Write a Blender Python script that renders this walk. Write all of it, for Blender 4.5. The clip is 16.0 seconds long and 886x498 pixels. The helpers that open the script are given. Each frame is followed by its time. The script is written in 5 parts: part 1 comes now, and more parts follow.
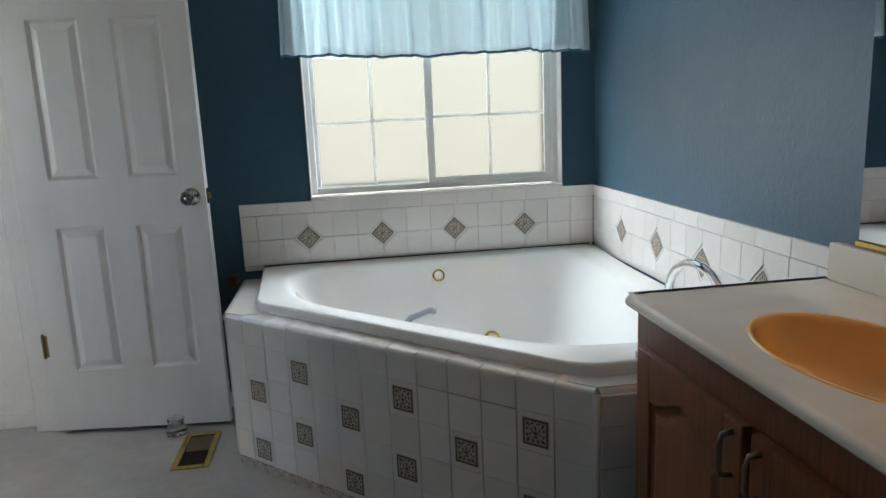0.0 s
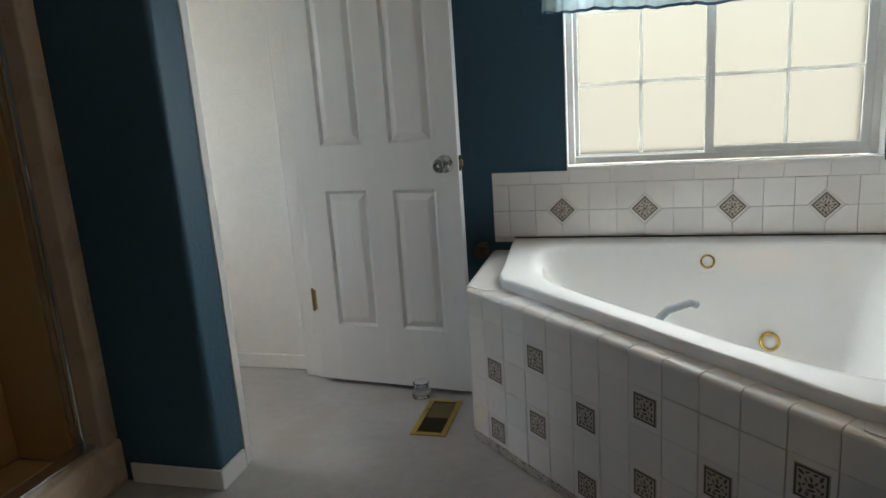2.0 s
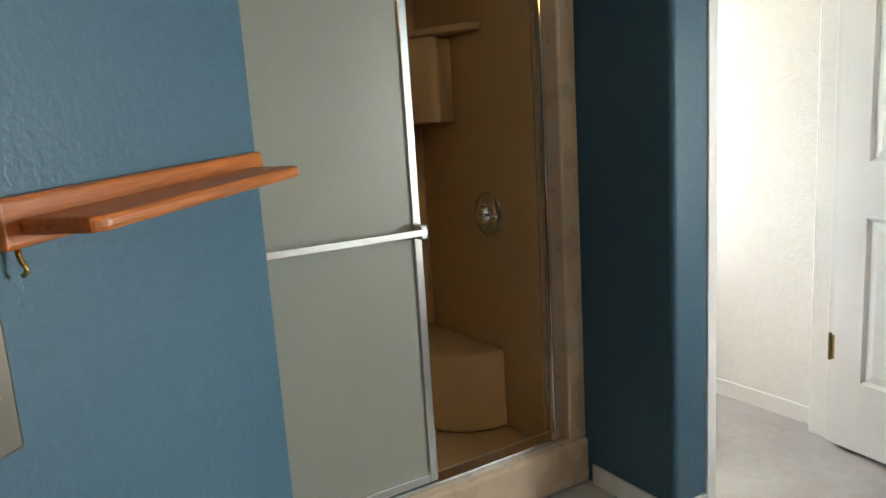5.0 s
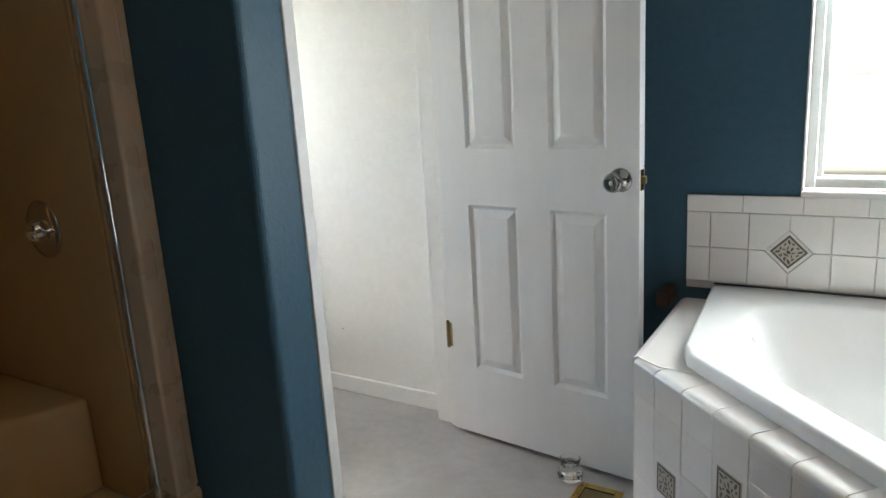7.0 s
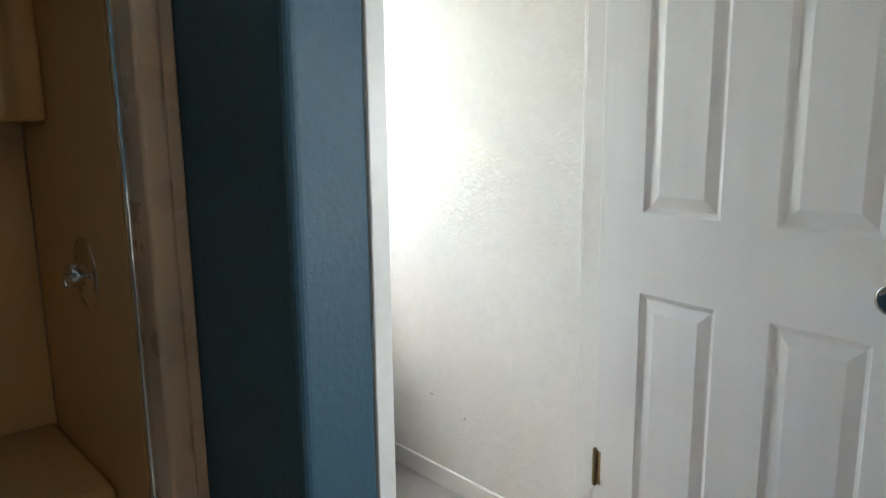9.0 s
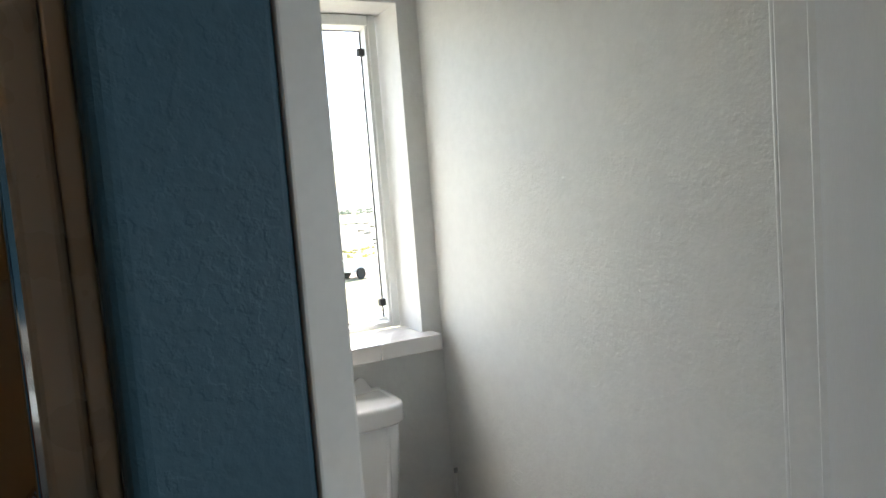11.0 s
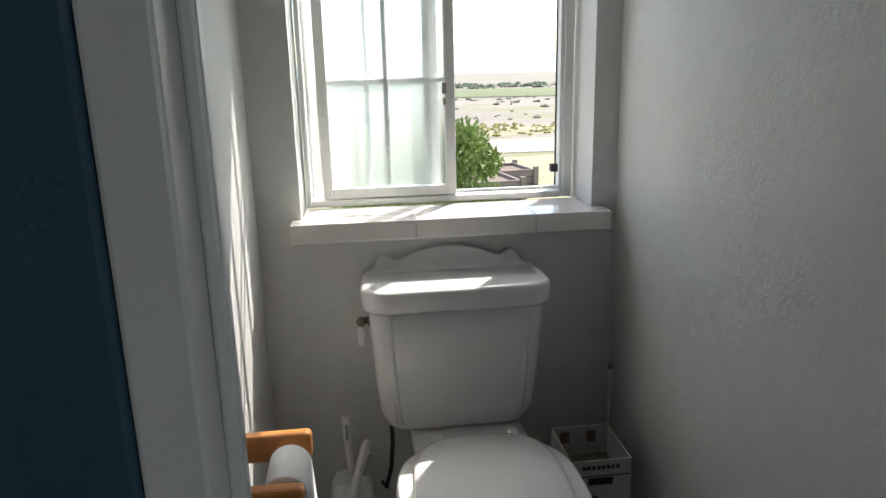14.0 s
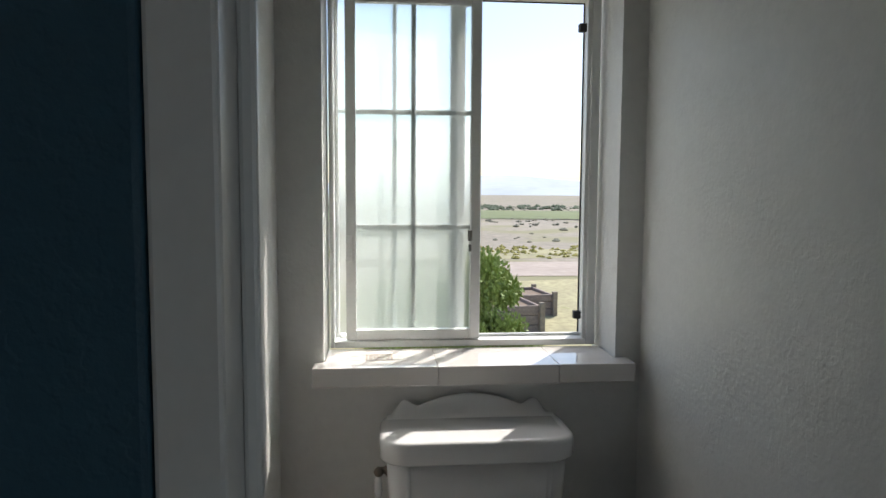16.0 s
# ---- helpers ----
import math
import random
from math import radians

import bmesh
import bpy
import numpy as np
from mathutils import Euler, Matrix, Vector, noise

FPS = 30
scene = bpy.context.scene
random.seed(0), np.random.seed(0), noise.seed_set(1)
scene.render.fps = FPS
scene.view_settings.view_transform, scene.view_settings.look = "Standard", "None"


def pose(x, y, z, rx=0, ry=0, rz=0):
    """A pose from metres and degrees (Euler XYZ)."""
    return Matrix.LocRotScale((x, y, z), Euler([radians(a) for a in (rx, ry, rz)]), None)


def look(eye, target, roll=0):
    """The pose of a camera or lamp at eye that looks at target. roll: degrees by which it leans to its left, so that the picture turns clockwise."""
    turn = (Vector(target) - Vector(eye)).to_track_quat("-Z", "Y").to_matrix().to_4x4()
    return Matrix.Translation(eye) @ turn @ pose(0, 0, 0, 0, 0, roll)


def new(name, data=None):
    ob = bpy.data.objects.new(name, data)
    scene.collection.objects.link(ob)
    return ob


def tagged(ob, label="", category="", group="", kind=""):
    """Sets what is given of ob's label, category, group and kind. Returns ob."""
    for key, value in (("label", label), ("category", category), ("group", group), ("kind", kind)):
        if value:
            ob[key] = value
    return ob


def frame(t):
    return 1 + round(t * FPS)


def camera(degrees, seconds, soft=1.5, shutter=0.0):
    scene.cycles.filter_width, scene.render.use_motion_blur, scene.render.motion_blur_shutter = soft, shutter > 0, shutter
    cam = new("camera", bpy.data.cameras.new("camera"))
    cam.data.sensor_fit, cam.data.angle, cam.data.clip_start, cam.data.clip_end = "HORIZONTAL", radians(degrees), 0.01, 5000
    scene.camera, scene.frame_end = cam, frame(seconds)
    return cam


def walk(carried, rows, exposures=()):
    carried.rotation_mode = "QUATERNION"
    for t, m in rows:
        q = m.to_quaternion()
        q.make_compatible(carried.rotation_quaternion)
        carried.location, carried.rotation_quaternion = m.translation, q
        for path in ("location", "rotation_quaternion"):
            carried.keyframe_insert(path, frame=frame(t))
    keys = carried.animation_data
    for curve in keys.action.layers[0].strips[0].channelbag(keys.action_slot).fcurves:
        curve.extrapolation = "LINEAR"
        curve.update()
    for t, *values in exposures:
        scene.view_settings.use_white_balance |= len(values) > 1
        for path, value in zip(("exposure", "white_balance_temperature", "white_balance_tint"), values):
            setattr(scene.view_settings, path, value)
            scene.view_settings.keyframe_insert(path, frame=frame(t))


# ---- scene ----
cam = camera(65.2, 16.0)
EXPOSURES = [(0.0, 2.85, 6550, 10), (1.0, 2.8, 7000, 10), (1.5, 2.75, 7000, 10), (2.0, 2.85, 6950, 10), (2.5, 3.25, 6900, 10), (3.0, 4.1, 7100, 10), (5.5, 4.2, 7350, 10), (6.0, 4.05, 7200, 10), (6.5, 3.9, 6850, 10), (7.0, 3.55, 6850, 10), (8.0, 3.75, 6850, 10), (10.5, 2.8, 6800, 10), (11.0, 2.35, 6800, 10), (11.5, 1.85, 6700, 10), (12.0, 1.15, 6600, 10), (12.5, 0.5, 6600, 10), (13.5, 0.45, 6600, 10), (14.0, 1.05, 6600, 10), (14.5, 1.45, 6600, 10), (15.0, 1.3, 6600, 10), (15.5, 0.95, 6600, 10), (16.0, 0.45, 6600, 10)]
PATH = [
    (0, (-1.071, -2.896, 1.207), (-0.804, -0.952, 0.818), -2.5),
    (0.5, (-1.047, -2.885, 1.209), (-0.94, -0.924, 0.833), -3.5),
    (1, (-0.988, -2.882, 1.195), (-1.076, -0.915, 0.846), -4.2),
    (1.5, (-0.971, -2.826, 1.198), (-1.219, -0.88, 0.809), -4.5),
    (2, (-0.986, -2.675, 1.223), (-1.504, -0.8, 0.76), -4.0),
    (2.5, (-1.036, -2.614, 1.202), (-2.031, -0.933, 0.773), -5.1),
    (3, (-1.083, -2.59, 1.193), (-2.554, -1.279, 0.852), -4.9),
    (3.2, (-1.064, -2.561, 1.207), (-2.677, -1.42, 0.896), -4.2),
    (5.3, (-0.95, -2.442, 1.216), (-2.64, -1.431, 0.867), -3.7),
    (5.5, (-0.935, -2.438, 1.2), (-2.58, -1.354, 0.852), -4.1),
    (6, (-1.001, -2.351, 1.203), (-2.394, -0.982, 0.773), -3.1),
    (6.5, (-1.074, -2.232, 1.187), (-2.144, -0.602, 0.739), -2.5),
    (7, (-1.07, -2.057, 1.212), (-2.098, -0.403, 0.757), -3.5),
    (7.5, (-1.108, -1.848, 1.217), (-2.327, -0.311, 0.829), -1.4),
    (8, (-1.168, -1.709, 1.229), (-2.539, -0.303, 0.849), -1.2),
    (8.2, (-1.219, -1.669, 1.211), (-2.573, -0.248, 0.826), -0.8),
    (10.5, (-1.562, -1.038, 1.265), (-3.280, -0.040, 1.044), -2.0),
    (11, (-1.704, -0.943, 1.331), (-3.482, -0.042, 1.161), -4.5),
    (11.5, (-1.809, -0.844, 1.363), (-3.739, -0.326, 1.277), -6.8),
    (12, (-1.837, -0.74, 1.346), (-3.826, -0.531, 1.396), -2.2),
    (12.5, (-1.875, -0.69, 1.349), (-3.865, -0.509, 1.281), -0.5),
    (13, (-1.881, -0.672, 1.307), (-3.863, -0.467, 1.135), -0.7),
    (13.5, (-1.875, -0.664, 1.284), (-3.838, -0.46, 0.961), -1.3),
    (14, (-1.883, -0.662, 1.255), (-3.807, -0.438, 0.757), -1.4),
    (14.3, (-1.880, -0.658, 1.254), (-3.790, -0.430, 0.694), -1.7),
    (14.5, (-1.877, -0.655, 1.255), (-3.789, -0.427, 0.711), -1.8),
    (15, (-1.881, -0.656, 1.27), (-3.82, -0.431, 0.833), -1.6),
    (15.5, (-1.894, -0.675, 1.308), (-3.858, -0.458, 1.001), -0.8),
    (16, (-1.886, -0.677, 1.33), (-3.87, -0.494, 1.165), 0.3),
]
walk(cam, [(t, look(eye, target, roll)) for t, eye, target, roll in PATH], EXPOSURES)

# ---- light ----
SUN_WAY = Vector((0.50, -0.34, -0.80)).normalized()
world = bpy.data.worlds.new("world")
scene.world = world
world.use_nodes = True
wn = world.node_tree.nodes
sky = wn.new("ShaderNodeTexSky")
sky.sky_type, sky.sun_disc = "NISHITA", False
sky.sun_elevation = math.asin(-SUN_WAY.z)
sky.sun_rotation = math.atan2(-SUN_WAY.x, -SUN_WAY.y)
sky.dust_density = 1.0
world.node_tree.links.new(sky.outputs[0], wn["Background"].inputs[0])
wn["Background"].inputs[1].default_value = 0.15
sun = new("sun", bpy.data.lights.new("sun", "SUN"))
sun.data.energy, sun.data.angle, sun.data.color = 4.0, radians(0.5), (1.0, 0.95, 0.88)
sun.matrix_world = look((0, 0, 8), Vector((0, 0, 8)) + SUN_WAY)


def window_lamp(name, at, to, width, height, power, color=(1, 1, 1)):
    """Sky light that stands in a window's opening."""
    lamp = new(name, bpy.data.lights.new(name, "AREA"))
    lamp.data.shape, lamp.data.size, lamp.data.size_y = "RECTANGLE", width, height
    lamp.data.energy, lamp.data.color = power, color
    lamp.matrix_world = look(at, to)
    return lamp


window_lamp("skylight_tub_window", (-0.675, 0.22, 1.45), (-0.675, -1, 1.45), 1.02, 1.08, 9.4, (0.90, 1.0, 1.06))
window_lamp("skylight_closet_window", (-4.55, -0.35, 2.75), (-3.5, -0.45, 1.25), 1.3, 0.9, 7.5, (1.0, 0.965, 0.945))
BULB = 3.2


# ---- materials ----
def surface(name, color, rough=0.5, metal=0.0, splat=0.0, grain=(60, 0.06), blotch=(2.5, 0.08), bump=(0, 0.0), spots=None, spec=0.5, coat=0.0, each=0.0, stretch=(1, 1, 1)):
    """A painted, glazed or metal surface: colour with variation at two scales, uneven gloss and fine relief."""
    m = bpy.data.materials.new(name)
    m.use_nodes = True
    nt = m.node_tree
    b = nt.nodes["Principled BSDF"]
    b.inputs["Metallic"].default_value = metal
    b.inputs["Specular IOR Level"].default_value = spec
    b.inputs["Coat Weight"].default_value = coat
    co = nt.nodes.new("ShaderNodeTexCoord")
    mp = nt.nodes.new("ShaderNodeMapping")
    mp.inputs["Scale"].default_value = stretch
    nt.links.new(co.outputs["Object"], mp.inputs[0])

    def noise_at(scale, detail=3.0):
        n = nt.nodes.new("ShaderNodeTexNoise")
        n.inputs["Scale"].default_value, n.inputs["Detail"].default_value = scale, detail
        nt.links.new(mp.outputs[0], n.inputs["Vector"])
        return n

    def mul(a, amount, sock):
        r = nt.nodes.new("ShaderNodeMapRange")
        r.inputs["From Min"].default_value, r.inputs["From Max"].default_value = 0.25, 0.75
        r.inputs["To Min"].default_value, r.inputs["To Max"].default_value = 1 - amount, 1 + amount
        nt.links.new(sock, r.inputs["Value"])
        v = nt.nodes.new("ShaderNodeVectorMath")
        v.operation = "MULTIPLY"
        nt.links.new(a, v.inputs[0])
        nt.links.new(r.outputs[0], v.inputs[1])
        return v.outputs[0]

    c = nt.nodes.new("ShaderNodeRGB")
    c.outputs[0].default_value = (*color, 1)
    out = mul(c.outputs[0], grain[1], noise_at(grain[0]).outputs["Fac"])
    out = mul(out, blotch[1], noise_at(blotch[0], 5).outputs["Fac"])
    if each:
        info = nt.nodes.new("ShaderNodeObjectInfo")
        out = mul(out, each, info.outputs["Random"])
    if spots:
        n = noise_at(spots[0], 6)
        r = nt.nodes.new("ShaderNodeMapRange")
        r.inputs["From Min"].default_value, r.inputs["From Max"].default_value = spots[1], spots[1] + 0.08
        nt.links.new(n.outputs["Fac"], r.inputs["Value"])
        mx = nt.nodes.new("ShaderNodeMix")
        mx.data_type = "RGBA"
        nt.links.new(r.outputs[0], mx.inputs[0])
        nt.links.new(out, mx.inputs[6])
        mx.inputs[7].default_value = (*spots[2], 1)
        out = mx.outputs[2]
    nt.links.new(out, b.inputs["Base Color"])
    rr = nt.nodes.new("ShaderNodeMapRange")
    rr.inputs["To Min"].default_value, rr.inputs["To Max"].default_value = max(0.02, rough * 0.8), min(1, rough * 1.2)
    nt.links.new(noise_at(blotch[0] * 4).outputs["Fac"], rr.inputs["Value"])
    nt.links.new(rr.outputs[0], b.inputs["Roughness"])
    if bump[1]:
        bp = nt.nodes.new("ShaderNodeBump")
        bp.inputs["Strength"].default_value, bp.inputs["Distance"].default_value = bump[1], 0.004
        height = noise_at(bump[0], 4).outputs["Fac"]
        if splat:
            near, patch = nt.nodes.new("ShaderNodeMapRange"), nt.nodes.new("ShaderNodeMapRange")
            near.inputs["From Min"].default_value, near.inputs["From Max"].default_value = 0.50, 0.58
            patch.inputs["From Min"].default_value, patch.inputs["From Max"].default_value = 0.44, 0.60
            nt.links.new(noise_at(52, 3).outputs["Fac"], near.inputs["Value"])
            nt.links.new(noise_at(5, 2).outputs["Fac"], patch.inputs["Value"])
            both, add = nt.nodes.new("ShaderNodeMath"), nt.nodes.new("ShaderNodeMath")
            both.operation, add.operation = "MULTIPLY", "MULTIPLY_ADD"
            nt.links.new(near.outputs[0], both.inputs[0])
            nt.links.new(patch.outputs[0], both.inputs[1])
            nt.links.new(both.outputs[0], add.inputs[0])
            add.inputs[1].default_value = splat
            nt.links.new(height, add.inputs[2])
            height = add.outputs[0]
        nt.links.new(height, bp.inputs["Height"])
        nt.links.new(bp.outputs[0], b.inputs["Normal"])
    return m


def glass(name, rough=0.0, color=(1, 1, 1), ior=1.45, milky=0.0):
    m = bpy.data.materials.new(name)
    m.use_nodes = True
    b = m.node_tree.nodes["Principled BSDF"]
    b.inputs["Base Color"].default_value = (*color, 1)
    b.inputs["Transmission Weight"].default_value = 1
    b.inputs["Roughness"].default_value = rough
    b.inputs["IOR"].default_value = ior
    if milky:
        nt = m.node_tree
        tr, mix = nt.nodes.new("ShaderNodeBsdfTranslucent"), nt.nodes.new("ShaderNodeMixShader")
        tr.inputs["Color"].default_value = (*color, 1)
        mix.inputs[0].default_value = milky
        nt.links.new(b.outputs[0], mix.inputs[1])
        nt.links.new(tr.outputs[0], mix.inputs[2])
        nt.links.new(mix.outputs[0], nt.nodes["Material Output"].inputs[0])
    return m


BLUE = surface("blue_wall_paint", (0.040, 0.097, 0.143), 0.50, splat=0.45, bump=(95, 0.26), blotch=(1.5, 0.06), spec=0.34)
WHITE_WALL = surface("white_wall_paint", (0.74, 0.74, 0.72), 0.48, splat=0.3, bump=(95, 0.24), blotch=(1.2, 0.04), grain=(40, 0.03))
CEILING = surface("ceiling_paint", (0.75, 0.75, 0.73), 0.8, bump=(60, 0.5))
WHITE_TRIM = surface("white_trim_paint", (0.75, 0.75, 0.74), 0.35, bump=(25, 0.05), blotch=(4, 0.04), grain=(70, 0.03))
DOOR_PAINT = surface("white_door_paint", (0.74, 0.75, 0.76), 0.38, bump=(120, 0.06), blotch=(3, 0.03), grain=(90, 0.02), stretch=(6, 6, 0.6))
VINYL_FLOOR = surface("pale_vinyl_floor", (0.37, 0.365, 0.352), 0.36, grain=(26, 0.08), blotch=(3.2, 0.15), bump=(50, 0.06), spots=(2.2, 0.56, (0.345, 0.322, 0.295)))
TILE = surface("glazed_white_tile", (0.76, 0.73, 0.70), 0.10, grain=(20, 0.02), blotch=(3, 0.03), each=0.035, bump=(9, 0.03), coat=0.5)
GROUT = surface("white_grout", (0.70, 0.665, 0.635), 0.8, grain=(90, 0.08))
DECOR = surface("beige_decor_tile", (0.45, 0.395, 0.33), 0.25, grain=(70, 0.08))
DECOR_INK = surface("dark_brown_glaze", (0.062, 0.048, 0.040), 0.3, grain=(60, 0.1))
ACRYLIC = surface("white_acrylic", (0.80, 0.80, 0.79), 0.24, grain=(20, 0.01), blotch=(2, 0.02))
PORCELAIN = surface("white_porcelain", (0.80, 0.80, 0.80), 0.07, grain=(20, 0.01), blotch=(3, 0.015), coat=0.5)
SEAT_PLASTIC = surface("white_seat_enamel", (0.82, 0.82, 0.81), 0.16, grain=(20, 0.01), blotch=(3, 0.02))
CULTURED = surface("cream_cultured_marble", (0.66, 0.60, 0.52), 0.14, grain=(8, 0.05), blotch=(3, 0.06), coat=0.4)
BASIN = surface("golden_tan_basin", (0.86, 0.50, 0.18), 0.12, grain=(8, 0.05), blotch=(3, 0.06), coat=0.5)
OAK = surface("brown_stained_oak", (0.155, 0.046, 0.014), 0.32, grain=(24, 0.35), blotch=(3, 0.15), bump=(40, 0.12), stretch=(8, 8, 0.5))
OAK_LIGHT = surface("honey_oak", (0.56, 0.215, 0.050), 0.35, grain=(24, 0.10), blotch=(3, 0.12), bump=(40, 0.1), stretch=(8, 0.6, 8))
CHROME = surface("chrome", (0.78, 0.78, 0.78), 0.07, 1.0, grain=(60, 0.03), blotch=(9, 0.05))
ALUMINIUM = surface("bright_aluminium", (0.72, 0.72, 0.72), 0.25, 1.0, grain=(60, 0.05), blotch=(9, 0.08))
BRASS = surface("polished_brass", (0.62, 0.42, 0.12), 0.22, 1.0, grain=(60, 0.06), blotch=(9, 0.12))
DULL_BRASS = surface("tarnished_brass", (0.27, 0.21, 0.11), 0.38, 1.0, grain=(60, 0.1), blotch=(12, 0.2))
SHOWER_SHELL = surface("beige_fibreglass", (0.54, 0.36, 0.185), 0.22, grain=(20, 0.03), blotch=(2, 0.05))
SHOWER_FRAME = surface("tan_flange", (0.52, 0.40, 0.29), 0.28, grain=(20, 0.03), blotch=(2, 0.05))
DARK = surface("dark_gap", (0.02, 0.02, 0.02), 0.7)
VINYL_FRAME = surface("white_window_vinyl", (0.77, 0.785, 0.77), 0.35, grain=(60, 0.03), blotch=(5, 0.05))
FROST = glass("frosted_glass", 0.45, (0.036, 0.0333, 0.0275), 1.2)
FROST_PALE = glass("pale_frosted_glass", 0.30, (0.90, 0.945, 0.94), 1.2, 0.06)
VINYL_BAR = surface("thin_white_vinyl", (0.80, 0.80, 0.78), 0.35, grain=(60, 0.03), blotch=(5, 0.05))
_nt = VINYL_BAR.node_tree
_thin, _both = _nt.nodes.new("ShaderNodeBsdfTranslucent"), _nt.nodes.new("ShaderNodeMixShader")
_thin.inputs["Color"].default_value = (0.8, 0.8, 0.76, 1)
_both.inputs[0].default_value = 0.32
_nt.links.new(_nt.nodes["Principled BSDF"].outputs[0], _both.inputs[1])
_nt.links.new(_thin.outputs[0], _both.inputs[2])
_nt.links.new(_both.outputs[0], _nt.nodes["Material Output"].inputs[0])
SHOWER_GLASS = surface("obscure_shower_glass", (0.29, 0.30, 0.265), 0.35, grain=(220, 0.05), blotch=(2, 0.05), bump=(220, 0.15))
CLEAR = glass("clear_glass")
MIRROR = surface("mirror_silver", (0.9, 0.9, 0.9), 0.01, 1.0, grain=(20, 0.0), blotch=(2, 0.0))
PLANKS = surface("weathered_bed_planks", (0.27, 0.215, 0.19), 0.85, grain=(30, 0.3), blotch=(4, 0.2), bump=(60, 0.3), stretch=(1, 1, 6))
SOIL = surface("dry_ground", (0.25, 0.22, 0.175), 0.95, grain=(3, 0.25), blotch=(0.05, 0.2), spots=(0.12, 0.54, (0.22, 0.21, 0.11)))
LEAF = surface("shrub_leaf", (0.27, 0.35, 0.10), 0.6, grain=(40, 0.2), blotch=(3, 0.35))
PAPER = surface("white_tissue", (0.80, 0.80, 0.79), 0.95, grain=(200, 0.05), bump=(150, 0.3))


# ---- building helpers ----
def boxes_bm(boxes, bevel=0.0, segments=2):
    bm = bmesh.new()
    for x0, x1, y0, y1, z0, z1 in boxes:
        m = Matrix.Translation(((x0 + x1) / 2, (y0 + y1) / 2, (z0 + z1) / 2)) @ Matrix.Diagonal((abs(x1 - x0), abs(y1 - y0), abs(z1 - z0), 1))
        bmesh.ops.create_cube(bm, size=1, matrix=m)
    if bevel:
        bmesh.ops.bevel(bm, geom=bm.edges[:], offset=bevel, segments=segments, profile=0.5, affect="EDGES", clamp_overlap=True)
    return bm


def mesh_of(name, bm, material, smooth=False):
    me = bpy.data.meshes.new(name)
    bm.normal_update()
    bm.to_mesh(me)
    bm.free()
    me.materials.append(material)
    if smooth:
        me.shade_smooth()
    return me


def part(name, bm, material, parent, label="", smooth=False):
    """One mesh under a thing or a part."""
    ob = new(name, mesh_of(name, bm, material, smooth))
    ob.parent = parent
    return tagged(ob, label)


def thing(name, label, category, group="", kind="", at=(0, 0, 0), turn=0):
    """An empty at a thing's base that carries its parts."""
    ob = new(name)
    ob.empty_display_size = 0.05
    ob.matrix_world = pose(*at, 0, 0, turn)
    return tagged(ob, label, category, group, kind)


def structure(name, boxes, material, label="", category="", bevel=0.0):
    return tagged(new(name, mesh_of(name, boxes_bm(boxes, bevel), material)), label, category, kind="structure")


def lathe_bm(profile, steps=24, m=Matrix.Identity(4), cap=True):
    """A round body about its z axis from (radius, height) pairs."""
    bm = bmesh.new()
    rings = []
    for r, z in profile:
        rings.append([bm.verts.new(m @ Vector((r * math.cos(2 * math.pi * k / steps), r * math.sin(2 * math.pi * k / steps), z))) for k in range(steps)])
    for a, b in zip(rings, rings[1:]):
        for k in range(steps):
            bm.faces.new((a[k], a[(k + 1) % steps], b[(k + 1) % steps], b[k]))
    if cap:
        bm.faces.new(rings[0][::-1])
        bm.faces.new(rings[-1])
    bmesh.ops.recalc_face_normals(bm, faces=bm.faces[:])
    return bm


def tube_bm(points, radius, steps=10, closed_ends=True):
    """A bent tube along points."""
    bm = bmesh.new()
    pts = [Vector(p) for p in points]
    rings = []
    up = Vector((0.13, 0.31, 0.94)).normalized()
    for k, p in enumerate(pts):
        way = (pts[min(k + 1, len(pts) - 1)] - pts[max(k - 1, 0)]).normalized()
        a = way.cross(up).normalized()
        b = way.cross(a).normalized()
        r = radius[k] if isinstance(radius, (list, tuple)) else radius
        rings.append([bm.verts.new(p + r * (math.cos(2 * math.pi * j / steps) * a + math.sin(2 * math.pi * j / steps) * b)) for j in range(steps)])
    for a, b in zip(rings, rings[1:]):
        for j in range(steps):
            bm.faces.new((a[j], a[(j + 1) % steps], b[(j + 1) % steps], b[j]))
    if closed_ends:
        bm.faces.new(rings[0][::-1])
        bm.faces.new(rings[-1])
    bmesh.ops.recalc_face_normals(bm, faces=bm.faces[:])
    return bm


def prism_bm(outline, z0, z1, bevel=0.0, segments=2):
    """An upright prism over a plan outline."""
    bm = bmesh.new()
    low = [bm.verts.new((x, y, z0)) for x, y in outline]
    high = [bm.verts.new((x, y, z1)) for x, y in outline]
    n = len(outline)
    bm.faces.new(low[::-1])
    bm.faces.new(high)
    for k in range(n):
        bm.faces.new((low[k], low[(k + 1) % n], high[(k + 1) % n], high[k]))
    bmesh.ops.recalc_face_normals(bm, faces=bm.faces[:])
    if bevel:
        bmesh.ops.bevel(bm, geom=bm.edges[:], offset=bevel, segments=segments, profile=0.5, affect="EDGES", clamp_overlap=True)
    return bm


def loft_bm(rings, close_first=False, close_last=False):
    """Skin through rings of equal length."""
    bm = bmesh.new()
    vs = [[bm.verts.new(p) for p in ring] for ring in rings]
    n = len(vs[0])
    for a, b in zip(vs, vs[1:]):
        for k in range(n):
            bm.faces.new((a[k], a[(k + 1) % n], b[(k + 1) % n], b[k]))
    if close_first:
        bm.faces.new(vs[0][::-1])
    if close_last:
        bm.faces.new(vs[-1])
    bmesh.ops.recalc_face_normals(bm, faces=bm.faces[:])
    return bm


def moved(bm, m):
    bm.transform(m)
    return bm


